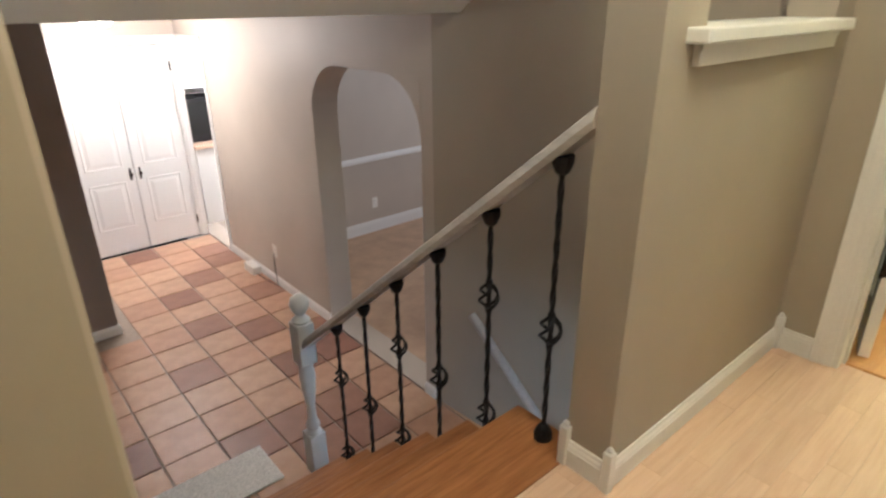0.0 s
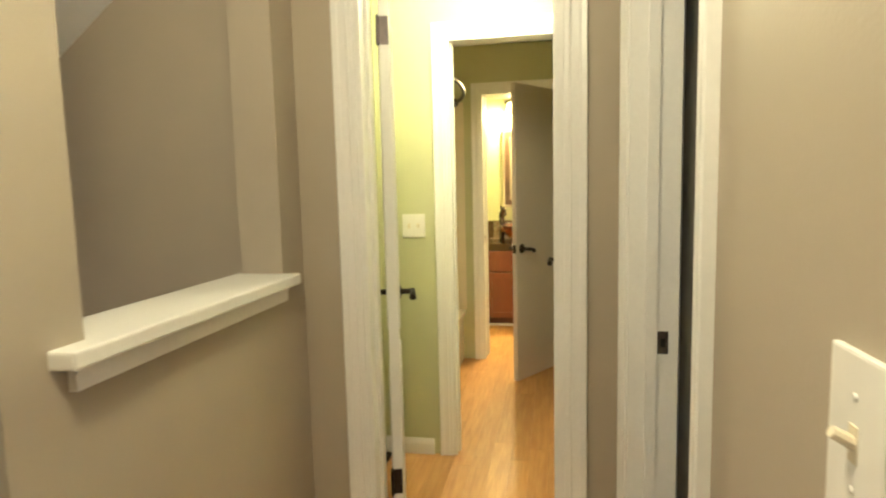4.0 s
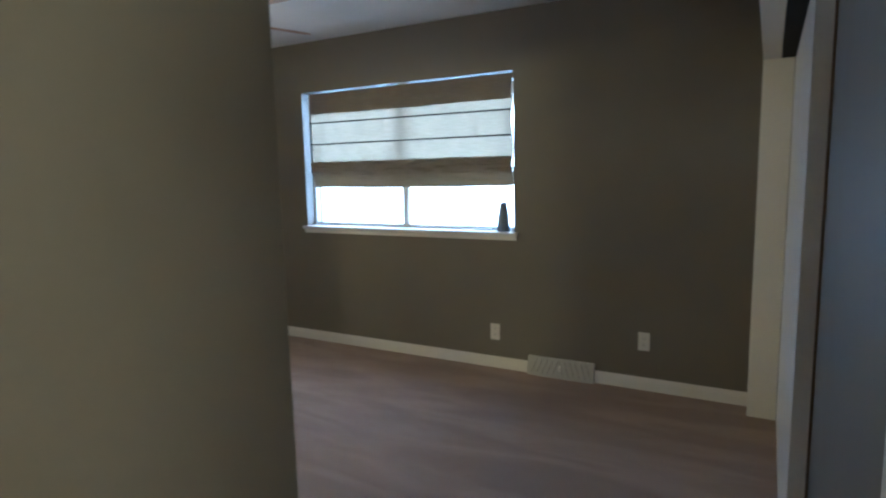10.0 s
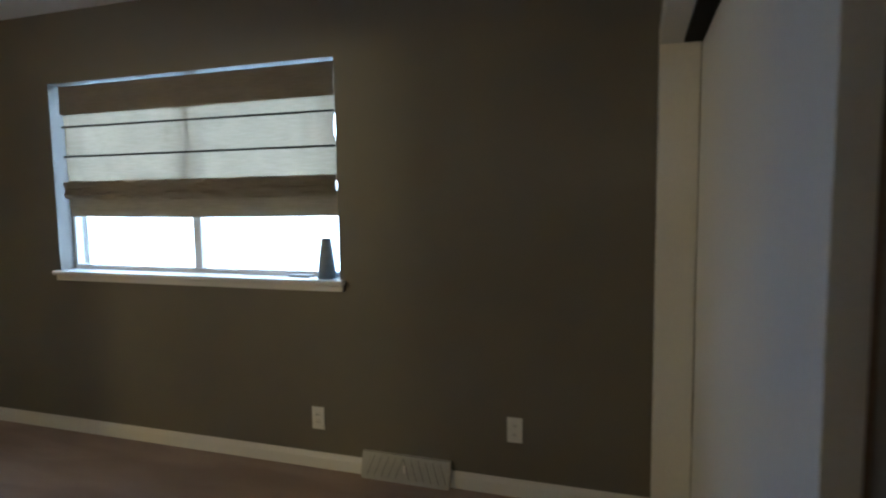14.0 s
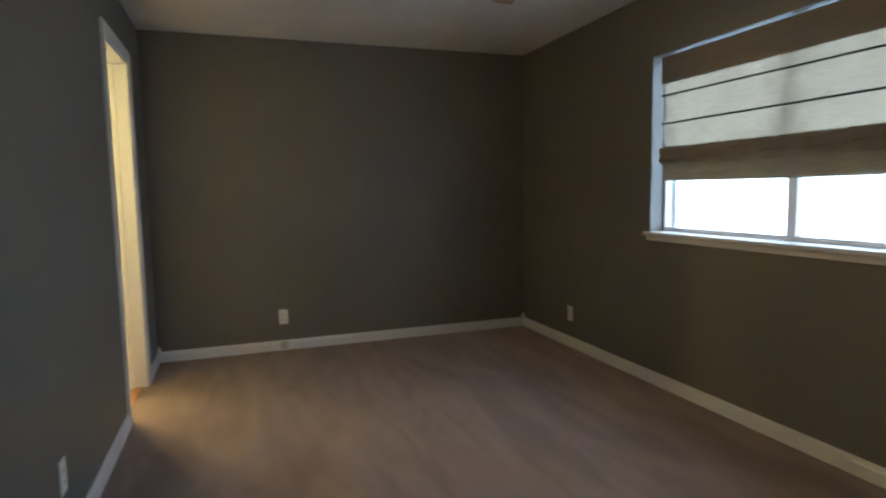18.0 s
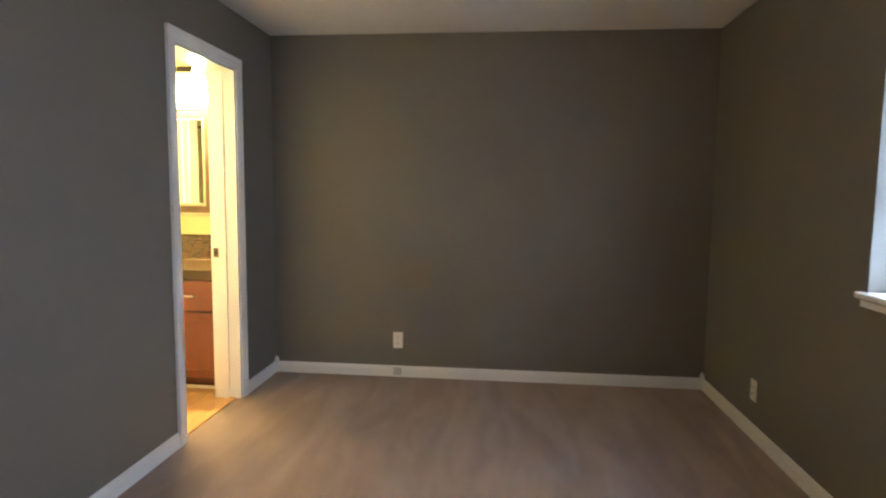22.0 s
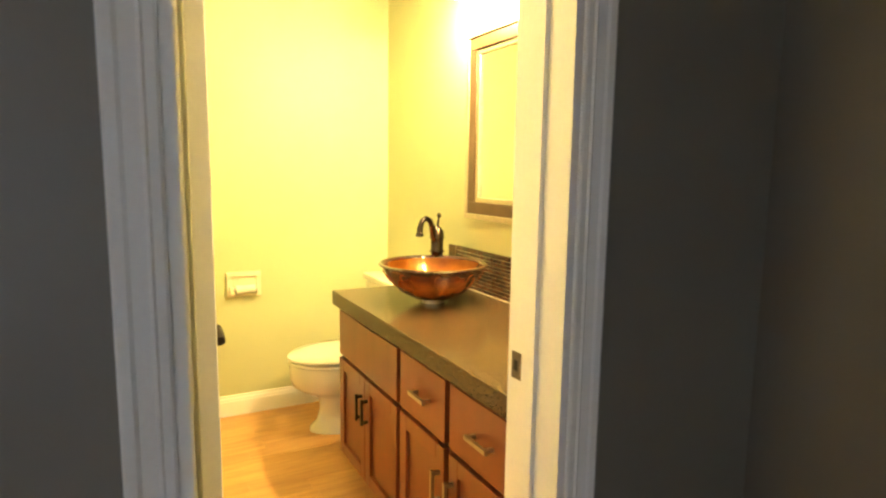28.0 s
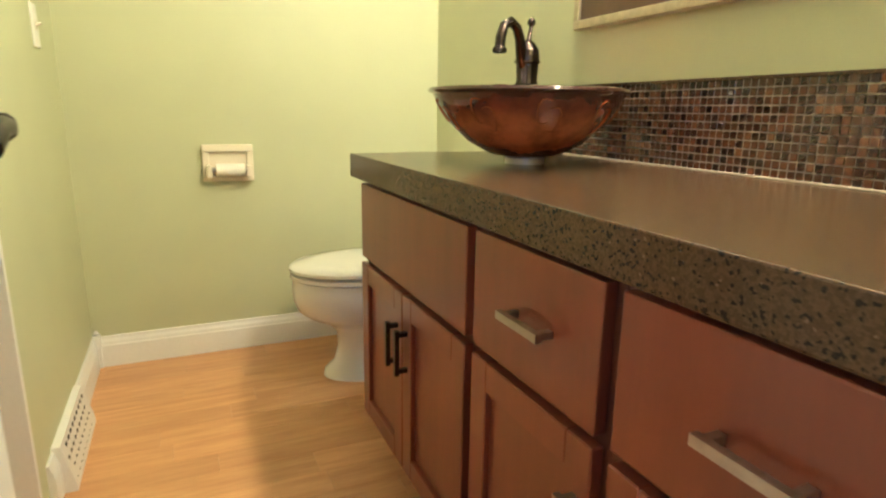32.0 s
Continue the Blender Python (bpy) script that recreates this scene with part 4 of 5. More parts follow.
# ------------------------------------------------------------------ hall fittings
plate("light_switch", at(0.662, SY, 1.196, FACE_N), "white single light switch on the tan hall wall")
plate("light_switch", at(NX, -0.604, 1.172, FACE_W), "white single light switch on the olive wall")
plate("light_switch", at(D2, 0.522, 1.175, FACE_W), "white double light switch on the green wall", gangs=2)

def flush_lamp(x, y, label):
    t = thing("ceiling_lamp", label, "lamp")
    bm = bmesh.new()
    lathe(bm, [(0.13, CZ), (0.135, CZ - 0.02), (0.12, CZ - 0.028)], Matrix.Translation((x, y, 0)), 24)
    part("ring", bm, NICKEL, t, smooth=True)
    bm = bmesh.new()
    lathe(bm, [(0.115, CZ - 0.028), (0.10, CZ - 0.06), (0.06, CZ - 0.08), (0.01, CZ - 0.088)], Matrix.Translation((x, y, 0)), 24)
    part("bowl", bm, GLOBE, t, smooth=True)


# Both fixtures are unseen, added to go with the hall and bathroom lights.
flush_lamp(0.55, 0.10, "round flush hall lamp, unseen, added to carry the light")
flush_lamp(2.55, 0.10, "round flush bathroom entry lamp, unseen, added to carry the light")

# ------------------------------------------------------------------ tub room
tub = thing("bathtub", "white bathtub along the tiled wall", "bathtub")
bm = bmesh.new()
ring_loft(bm, [[(x, y, z) for x, y in ((D2 + 0.102, 0.54), (D3 - 0.002, 0.54), (D3 - 0.002, 1.298), (D2 + 0.102, 1.298))] for z in (0.0, 0.38)], cap=False)
part("apron", bm, PORC, tub)
bm = bmesh.new()
xa, xb, ya, yb = D2 + 0.102, D3 - 0.002, 0.52, 1.298
rings = []
for d, z in ((0.0, 0.36), (0.0, 0.395), (0.012, 0.40), (0.07, 0.40), (0.10, 0.37), (0.14, 0.12), (0.20, 0.07)):
    rings.append([(xa + d, ya + d, z), (xb - d, ya + d, z), (xb - d, yb - d, z), (xa + d, yb - d, z)])
ring_loft(bm, rings)
part("basin", bm, PORC, tub)
rod = thing("shower_rod", "curved dark bronze shower curtain rod", "curtain rod")
bm = bmesh.new()
pts = []
for k in range(15):
    q = k / 14
    pts.append((D3 - 0.01 - q * (D3 - D2 - 0.12), 0.58 - 0.17 * math.sin(math.pi * q) ** 0.7, 2.0))
tube(bm, pts, 0.013, 10)
part("rod", bm, BRONZE, rod, smooth=True)
bm = bmesh.new()
lathe(bm, [(0.035, 0), (0.035, 0.01), (0.018, 0.03)], Matrix.Translation((D3 - 0.001, 0.58, 2.0)) @ Matrix.Rotation(-math.pi / 2, 4, "Y"), 16)
part("flange", bm, BRONZE, rod, smooth=True)
slab("wall_tub_end_tile", D3 - 0.010, D3, 0.51, 1.30, 0.40, 2.0, IVORY, "ivory tile panel at the end of the tub", "wall")

# ------------------------------------------------------------------ bedroom window and blind
WX0, WX1, WZ0, WZ1 = 2.775, 4.600, 0.945, 2.03
win = thing("window_1", "wide white sliding window in the bedroom wall", "window", kind="structure")
part("window_sill", cbox(WX0 - 0.03, WX1 + 0.03, WY - 0.14, WY + 0.035, WZ0 - 0.004, WZ0 + 0.020, 0.004, 1), WHITE, win)
bm = bmesh.new()
box(bm, WX0 - 0.02, WX1 + 0.02, WY, WY + 0.014, WZ0 - 0.036, WZ0 - 0.004)
part("apron", bm, WHITE, win)
yf = WY - 0.095
for x0, x1, z0, z1 in ((WX0, WX1, WZ0 + 0.02, WZ0 + 0.045), (WX0, WX1, WZ1 - 0.008, WZ1), (WX0, WX0 + 0.02, WZ0 + 0.045, WZ1 - 0.008), (WX1 - 0.02, WX1, WZ0 + 0.045, WZ1 - 0.008)):
    part("window_frame", cbox(x0, x1, yf - 0.05, yf, z0, z1, 0.003, 1), WHITE, win)
part("meeting_stile", cbox(3.673, 3.727, yf - 0.045, yf - 0.005, WZ0 + 0.045, WZ1 - 0.008, 0.003, 1), WHITE, win)
for x0, x1 in ((WX0 + 0.02, 3.673), (3.727, WX1 - 0.02)):
    p = part("pane", cbox(x0, x1, yf - 0.030, yf - 0.026, WZ0 + 0.045, WZ1 - 0.008), GLASS, win, "clear window pane")
    p.visible_shadow = False

blind = thing("roman_blind", "beige linen roman blind half lowered over the window", "blind")
BX0, BX1 = 2.797, 4.548
yb = WY - 0.032


def cloth(z0, z1, y, wave=0.004, sag=0.0, x0=BX0, x1=BX1, nx=60, nz=10, seed=0):
    bm = bmesh.new()
    rows = []
    for j in range(nz + 1):
        q = j / nz
        row = []
        for i in range(nx + 1):
            s = i / nx
            dy = noise.noise(Vector((s * 9 + seed, q * 3, seed))) * wave * 2.2 + noise.noise(Vector((s * 23, q * 7, seed + 4))) * wave
            dz = -sag * math.sin(math.pi * s) * (1 - q)
            row.append(bm.verts.new((x0 + (x1 - x0) * s, y + dy, z0 + (z1 - z0) * q + dz)))
        rows.append(row)
    for a, b2 in zip(rows, rows[1:]):
        for i in range(nx):
            bm.faces.new((a[i], a[i + 1], b2[i + 1], b2[i]))
    bmesh.ops.solidify(bm, geom=bm.faces[:], thickness=0.0015)
    return bm


part("headrail", cbox(BX0 - 0.01, BX1 + 0.012, yb - 0.035, yb - 0.005, 1.988, 2.017, 0.003, 1), LINEN, blind)
part("panel", cloth(1.45, 1.996, yb - 0.012, 0.014, 0.0, seed=1), LINEN, blind, smooth=True)
part("valance", cloth(1.855, 2.015, yb + 0.010, 0.003, 0.004, seed=2), LINEN, blind, smooth=True)
part("valance_lining", cloth(1.860, 2.002, yb + 0.002, 0.003, 0.0, seed=8), LINEN, blind, smooth=True)
for k, (z0, z1, dy) in enumerate(((1.385, 1.475, 0.018), (1.378, 1.470, 0.006), (1.39, 1.48, -0.004))):
    part("fold", cloth(z0, z1, yb + dy, 0.009, 0.008, seed=3 + k), LINEN, blind, smooth=True)
part("hem", cloth(1.276, 1.405, yb - 0.014, 0.004, 0.007, seed=7), LINEN, blind, smooth=True)
part("hem_lining", cloth(1.283, 1.405, yb - 0.022, 0.004, 0.007, seed=9), LINEN, blind, smooth=True)
for z in (1.785, 1.617):
    bm = bmesh.new()
    tube(bm, [(BX0, yb + 0.001, z), (BX1, yb + 0.001, z + 0.004)], 0.0055, 8)
    part("batten", bm, DARK, blind, "thin dark batten")
bm = bmesh.new()
lathe(bm, [(0.043, 0), (0.047, 0.008), (0.046, 0.03), (0.040, 0.09), (0.031, 0.155), (0.026, 0.195), (0.024, 0.200), (0.019, 0.199), (0.018, 0.17)], Matrix.Translation((2.87, WY - 0.045, WZ0 + 0.02)), 20)
solid("vase", bm, plain("blue grey stoneware", (0.20, 0.25, 0.30), 0.3, 0, 0.15, 25), "tapered blue-grey vase standing on the window sill", "vase", smooth=True)
bm = cbox(2.97, 3.10, WY - 0.10, WY - 0.05, WZ0 + 0.02, WZ0 + 0.032, 0.003, 1)
solid("notebook", bm, REG, "small flat grey thing lying on the window sill", "notebook")
bd = solid("backdrop", cbox(-90, 110, -22.1, -22, -8, 30), OUTSIDE, "bright hazy daylight outside the window", "backdrop", "structure")
slab("ground", -60, 60, -80, WY - 0.25, -3.2, -3.0, FOLIAGE, "green lawn outside the house", "ground")

# sockets and register on the window wall
for x, z in ((5.524, 0.265), (2.92, 0.258), (1.915, 0.31)):
    plate("wall_outlet", at(x, WY, z, FACE_N), "white wall outlet above the baseboard", outlet=True)
plate("wall_outlet", at(EX, -2.016, 0.268, FACE_W), "white wall outlet on the olive wall", outlet=True)
plate("wall_outlet", at(3.813, NY, 0.293, FACE_S), "white wall outlet on the olive wall", outlet=True)
bm = cbox(EX - 0.020, EX - 0.012, -2.045, -1.985, 0.015, 0.070, 0.002, 1)
solid("coax_plate", bm, REG, "small grey cable plate on the baseboard", "cable plate")


def register(name, m, length, height, label, fan=True, rows=0):
    """Floor-level air register in local x,z facing -y, deeper at the floor."""
    r = thing(name, label, "vent", m)
    bm = bmesh.new()
    L = length / 2
    sec = [(0.0, 0.0), (-0.045, 0.0), (-0.045, 0.015), (-0.020, height), (0.0, height)]
    ring_loft(bm, [[(x, y, z) for y, z in sec] for x in (-L, L)])
    part("body", bm, REG if fan else WHITE, r)
    if fan:
        nl = 22
        for k in range(nl):
            x = -L * 0.86 + 2 * L * 0.86 * k / (nl - 1)
            lean = 0.035 * (1 if x < 0 else -1)
            bm = bmesh.new()
            tube(bm, [(x - lean / 2, -0.0465, 0.022), (x + lean / 2, -0.0235, height - 0.012)], 0.0022, 5)
            # Every second blade is dark, standing for the shaded slot.
            part("louvre", bm, LOUVRE_SHADE if k % 2 else REG, r)
        part("damper_lever", cbox(-0.006, 0.006, -0.040, -0.028, height * 0.4, height * 0.7, 0.001, 1), WHITE, r)
    else:
        for j in range(rows):
            for k in range(9):
                q = 0.16 + 0.70 * j / (rows - 1)
                y = -0.045 + 0.025 * q - 0.001
                x = -L * 0.84 + 2 * L * 0.84 * (k + 0.5 * (j % 2)) / 9.0
                part("slot", cbox(x - 0.006, x + 0.006, y - 0.0012, y + 0.001, height * q - 0.005, height * q + 0.005), DARK, r)
    return r


register("floor_register", at(2.443, WY, 0.0, FACE_N), 0.45, 0.125, "painted steel air register with fanned louvres")

# closet
clo = thing("closet_doors", "white sliding closet doors in a white frame", "closet")
part("jamb_post", cbox(WX + 0.054, WX + 0.195, WY + 0.145, WY + 0.160, 0, 2.005, 0.003, 1), WHITE, clo)
part("jamb_post", cbox(WX + 0.180, WX + 0.195, WY + 0.002, WY + 0.1448, 0, 2.005, 0.003, 1), WHITE, clo)
part("head_casing", cbox(WX + 0.115, WX + 0.195, WY + 0.1605, -2.42, 1.912, 2.005, 0.003, 1), WHITE, clo)
part("head_top", cbox(WX + 0.001, WX + 0.114, WY + 0.1605, -2.42, 1.985, 2.005), WHITE, clo)
part("side_post", cbox(WX + 0.0065, WX + 0.0525, -2.4455, -2.4235, 0, 1.911, 0.001, 1), DOORW, clo)
part("side_casing", cbox(WX - 0.030, WX + 0.006, -2.4455, -2.4205, 0, 1.911, 0.002, 1), plain("worn tan edge", (0.20, 0.13, 0.09), 0.6), clo, "worn tan edge strip")
part("sliding_panel", cbox(WX + 0.030, WX + 0.052, WY + 0.161, -3.2902, 0.012, 1.905), DOORW, clo)
part("sliding_panel", cbox(WX + 0.030, WX + 0.052, -3.290, -2.446, 0.012, 1.905), DOORW, clo)
# Black block fills the gap over the panels in place of its shade.
part("head_gap_fill", cbox(WX + 0.002, WX + 0.112, WY + 0.162, -2.425, 1.912, 1.984), DARK, clo)

# ------------------------------------------------------------------ ceiling fan
FX, FY = 4.01, -2.73
fan = thing("ceiling_fan", "ceiling fan with pale wooden blades and a lit bowl", "fan")
bm = bmesh.new()
lathe(bm, [(0.075, CZ + 0.003), (0.08, CZ - 0.03), (0.05, CZ - 0.05), (0.018, CZ - 0.06), (0.018, CZ - 0.11), (0.10, CZ - 0.125), (0.115, CZ - 0.16), (0.10, CZ - 0.20), (0.06, CZ - 0.22)], Matrix.Translation((FX, FY, 0)), 28)
part("motor", bm, NICKEL, fan, smooth=True)
bm = bmesh.new()
lathe(bm, [(0.07, CZ - 0.215), (0.155, CZ - 0.228), (0.168, CZ - 0.242), (0.150, CZ - 0.275), (0.095, CZ - 0.306), (0.01, CZ - 0.32)], Matrix.Translation((FX, FY, 0)), 28)
part("light_bowl", bm, GLOBE, fan, "lit opal glass bowl", True)
BLADE = wood("pale fan blade wood", (0.40, 0.24, 0.15), (0.55, 0.36, 0.24), 0.4, (2, 20, 20), 0.05)
for k in range(5):
    a = radians(36 + 72 * k)
    mm = Matrix.Translation((FX, FY, CZ - 0.175)) @ Matrix.Rotation(a, 4, "Z") @ Matrix.Rotation(radians(12), 4, "X")
    bm = bmesh.new()
    outl = [(0.20, -0.05), (0.35, -0.062), (0.60, -0.068), (0.655, -0.045), (0.66, 0.0), (0.655, 0.045), (0.60, 0.068), (0.35, 0.062), (0.20, 0.05)]
    ring_loft(bm, [[mm @ Vector((x, y, z)) for x, y in outl] for z in (-0.004, 0.004)])
    bl = part("blade", bm, BLADE, fan)
    bm = bmesh.new()
    ring_loft(bm, [[mm @ Vector((x, y, z)) for x, y in ((0.09, -0.018), (0.26, -0.03), (0.27, 0.0), (0.26, 0.03), (0.09, 0.018))] for z in (-0.012, -0.005)])
    part("blade_arm", bm, NICKEL, bl)

# ------------------------------------------------------------------ small bathroom
CF = 5.830             # cabinet front
CT = 0.814             # worktop top
CTH = 0.062            # worktop thickness
CY1, CY0 = 0.488, BS   # cabinet run, north to south
TOE = 0.085


def pull(parent, y, z, vertical=False, length=0.105):
    """Square bar pull on the cabinet front, which faces -x."""
    bm = bmesh.new()
    x0, d = CF - 0.021, 0.030
    h = length / 2
    if vertical:
        box(bm, x0 - d, x0 - d + 0.010, y - 0.006, y + 0.006, z - h, z + h)
        for s in (-1, 1):
            box(bm, x0 - d + 0.0101, x0, y - 0.005, y + 0.005, z + s * (h - 0.010) - 0.005, z + s * (h - 0.010) + 0.005)
    else:
        box(bm, x0 - d, x0 - d + 0.010, y - h, y + h, z - 0.006, z + 0.006)
        for s in (-1, 1):
            box(bm, x0 - d + 0.0101, x0, y + s * (h - 0.010) - 0.005, y + s * (h - 0.010) + 0.005, z - 0.005, z + 0.005)
    part("handle", bm, NICKEL if not vertical else BRONZE if length > 0.104 and y > -0.1 else NICKEL, parent, "square metal bar pull")


def drawer_front(parent, name, y0, y1, z0, z1, handle=True, shift=0.0):
    f = part(name, cbox(CF - 0.020, CF - 0.001, y0, y1, z0, z1, 0.003, 2), CHERRY, parent)
    if handle:
        pull(f, (y0 + y1) / 2 + shift, (z0 + z1) / 2)
    return f


def shaker(parent, y0, y1, z0, z1, pull_y=None):
    """Framed cabinet door with a sunk panel."""
    s = 0.052
    d = part("door", cbox(CF - 0.010, CF - 0.001, y0 + s * 0.8, y1 - s * 0.8, z0 + s * 0.8, z1 - s * 0.8), CHERRY, parent)
    for a0, a1, b0, b1 in ((y0, y0 + s, z0, z1), (y1 - s, y1, z0, z1), (y0 + s, y1 - s, z0, z0 + s), (y0 + s, y1 - s, z1 - s, z1)):
        part("frame_member", cbox(CF - 0.021, CF - 0.001, a0, a1, b0, b1, 0.002, 1), CHERRY, d)
    if pull_y is not None:
        pull(d, pull_y, z1 - 0.125, True)
    return d


def base_unit(y0, y1, label, two_doors, handle_side):
    u = thing("vanity_cabinet", label, "cabinet", group="vanity cabinets")
    top = CT - CTH
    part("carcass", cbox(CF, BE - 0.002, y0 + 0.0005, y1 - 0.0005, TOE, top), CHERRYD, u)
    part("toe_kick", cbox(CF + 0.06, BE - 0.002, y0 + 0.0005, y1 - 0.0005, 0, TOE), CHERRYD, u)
    part("shoe_strip", cbox(CF + 0.050, CF + 0.0595, y0 + 0.0005, y1 - 0.0005, 0.0005, 0.022, 0.002, 1), WHITE, u, "white shoe strip")
    g = 0.0145
    zs = 0.540
    drawer_front(u, "drawer_front", y0 + g, y1 - g, zs + 0.008, top - 0.010, not two_doors, -0.02 if handle_side < 0 else 0.0)
    if two_doors:
        mid = (y0 + y1) / 2
        shaker(u, mid + 0.002, y1 - g, TOE + 0.012, zs - 0.008, mid + 0.030)
        shaker(u, y0 + g, mid - 0.002, TOE + 0.012, zs - 0.008, mid - 0.030)
    else:
        shaker(u, y0 + g, y1 - g, TOE + 0.012, zs - 0.008, (y0 + g + 0.026) if handle_side < 0 else (y1 - g - 0.026))
    return u


base_unit(-0.165, CY1, "cherry stained sink cabinet with two shaker doors", True, 0)
base_unit(-0.515, -0.165, "cherry stained cabinet with one drawer and one door", False, -1)
base_unit(-0.915, -0.515, "cherry stained cabinet with one drawer and one door", False, 1)
part_u = thing("vanity_filler", "cherry stained filler beside the vanity cabinets", "cabinet")
part("panel", cbox(CF, BE - 0.002, CY0 + 0.002, -0.9155, 0, CT - CTH), CHERRY, part_u)

wt = thing("vanity_worktop", "thick speckled brown quartz worktop on cherry cabinets", "worktop")
part("slab", cbox(CF - 0.028, BE - 0.002, CY0 + 0.002, 0.549, CT - CTH, CT, 0.003, 2), QUARTZ, wt)
part("caulk_bead", cbox(BE - 0.017, BE - 0.0121, CY0 + 0.004, 0.518, CT, CT + 0.004, 0.001, 1), BGROUT, wt, "pale caulk bead")

# mosaic splash
sp = thing("backsplash", "brown glass mosaic strip above the worktop", "backsplash")
SY1, SY0, SZ0, SZ1 = 0.520, CY0 + 0.004, CT + 0.0, CT + 0.180
part("grout_bed", cbox(BE - 0.008, BE - 0.001, SY0, SY1, SZ0, SZ1), BGROUT, sp)
part("end_strip", cbox(BE - 0.016, BE - 0.0082, SY1 - 0.070, SY1, SZ0, SZ1 + 0.006, 0.001, 1), QUARTZ, sp, "plain brown stone end strip")
part("top_strip", cbox(BE - 0.015, BE - 0.001, SY0, SY1 - 0.0705, SZ1 + 0.0005, SZ1 + 0.007, 0.001, 1), QUARTZ, sp)

# sink bowl
SXC, SYC = 6.105, 0.155
sink = thing("vessel_sink", "amber and brown glass vessel sink on the worktop", "sink", at(SXC, SYC, CT))
bm = bmesh.new()
lathe(bm, [(0.0504, 0.0168), (0.0788, 0.0210), (0.1313, 0.0483), (0.1733, 0.0872), (0.2016, 0.1281), (0.2121, 0.1502), (0.2205, 0.1533), (0.2237, 0.1575), (0.2205, 0.1628), (0.2132, 0.1648), (0.2058, 0.1617), (0.2006, 0.1533)], None, 48, False)
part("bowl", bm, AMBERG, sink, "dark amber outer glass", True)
bm = bmesh.new()
lathe(bm, [(0.2011, 0.1528), (0.1932, 0.1302), (0.1648, 0.0914), (0.1239, 0.0556), (0.0735, 0.0315), (0.0210, 0.0273)], None, 48, False)
part("lining", bm, GOLDG, sink, "golden inside of the bowl", True)
bm = bmesh.new()
lathe(bm, [(0.0441, 0.0000), (0.0441, 0.0126), (0.0378, 0.0179), (0.0378, 0.0210)], None, 28)
part("foot_ring", bm, NICKEL, sink, "chrome foot ring", True)
bm = bmesh.new()
lathe(bm, [(0.0231, 0.0278), (0.0210, 0.0326), (0.0042, 0.0336)], None, 20)
part("drain", bm, BRONZE, sink, "bronze drain", True)

RELIEF = plain("amber glass relief", (0.27, 0.075, 0.014), 0.12, 0, 0.2, 30, 0)
for k in range(9):
    a0 = 2 * math.pi * k / 9 + 0.2
    for dz, turn in ((0.0, 1), (0.016, -1)):
        bm = bmesh.new()
        path = []
        for q in range(9):
            u = q / 8
            z = 0.078 + dz + 0.042 * u - 0.012 * math.sin(2 * math.pi * u)
            rad = 0.1313 + (z - 0.0483) / (0.1281 - 0.0483) * (0.2016 - 0.1313) + 0.0085 * math.sin(math.pi * (z - 0.0483) / 0.08)
            a = a0 + turn * 0.13 * math.sin(math.pi * u)
            path.append((rad * math.cos(a), rad * math.sin(a), z))
        tube(bm, path, [0.0008, 0.0013, 0.0016, 0.0018, 0.0018, 0.0018, 0.0016, 0.0013, 0.0008], 6)
        part("relief_line", bm, RELIEF, sink, "raised amber swirl", True)

# faucet
ANTIQUE = plain("polished antique bronze", (0.055, 0.044, 0.038), 0.22, 1.0, 0.25, 40, 0.05)
fa_ = thing("faucet", "tall oil rubbed bronze vessel faucet with a curved spout", "faucet", at(6.222, 0.350, CT, 0))
bm = bmesh.new()
lathe(bm, [(0.030, 0), (0.030, 0.008), (0.028, 0.014), (0.026, 0.10), (0.026, 0.17), (0.030, 0.175), (0.030, 0.186), (0.027, 0.192), (0.029, 0.235), (0.031, 0.25), (0.028, 0.27), (0.018, 0.285), (0.010, 0.292)], None, 24)
for zc in (0.010, 0.180, 0.240):
    lathe(bm, [(0.027, zc - 0.006), (0.033, zc - 0.003), (0.034, zc), (0.033, zc + 0.003), (0.027, zc + 0.006)], None, 24)
part("body", bm, ANTIQUE, fa_, smooth=True)
d = Vector((-0.93, -0.37, 0))
bm = bmesh.new()
path = [Vector((0, 0, 0.205)), d * 0.025 + Vector((0, 0, 0.245)), d * 0.035 + Vector((0, 0, 0.29)), d * 0.050 + Vector((0, 0, 0.318)), d * 0.075 + Vector((0, 0, 0.330)), d * 0.100 + Vector((0, 0, 0.318)), d * 0.112 + Vector((0, 0, 0.290)), d * 0.115 + Vector((0, 0, 0.262))]
tube(bm, path, [0.016, 0.015, 0.013, 0.012, 0.012, 0.012, 0.013, 0.013], 14)
lathe(bm, [(0.013, 0.0), (0.018, 0.003), (0.018, 0.012), (0.014, 0.016)], Matrix.Translation(d * 0.115 + Vector((0, 0, 0.252))), 16)
part("spout", bm, ANTIQUE, fa_, smooth=True)
bm = bmesh.new()
tube(bm, [(0, 0, 0.285), (0.006, 0.004, 0.31), (0.012, 0.008, 0.332)], [0.008, 0.005, 0.005], 10)
lathe(bm, [(0.004, -0.004), (0.010, 0.002), (0.011, 0.010), (0.006, 0.018), (0.002, 0.020)], Matrix.Translation((0.012, 0.008, 0.330)), 14)
part("lever_handle", bm, ANTIQUE, fa_, smooth=True)

# mirror
MY1, MY0, MZ0, MZ1 = 0.350, -0.640, 1.140, 1.935
mir = thing("wall_mirror", "large mirror in a dark wood frame with silver edges", "mirror")
FRAMED = wood("dark mirror frame wood", (0.055, 0.030, 0.018), (0.11, 0.062, 0.036), 0.35, (18, 3, 3), 0.05)
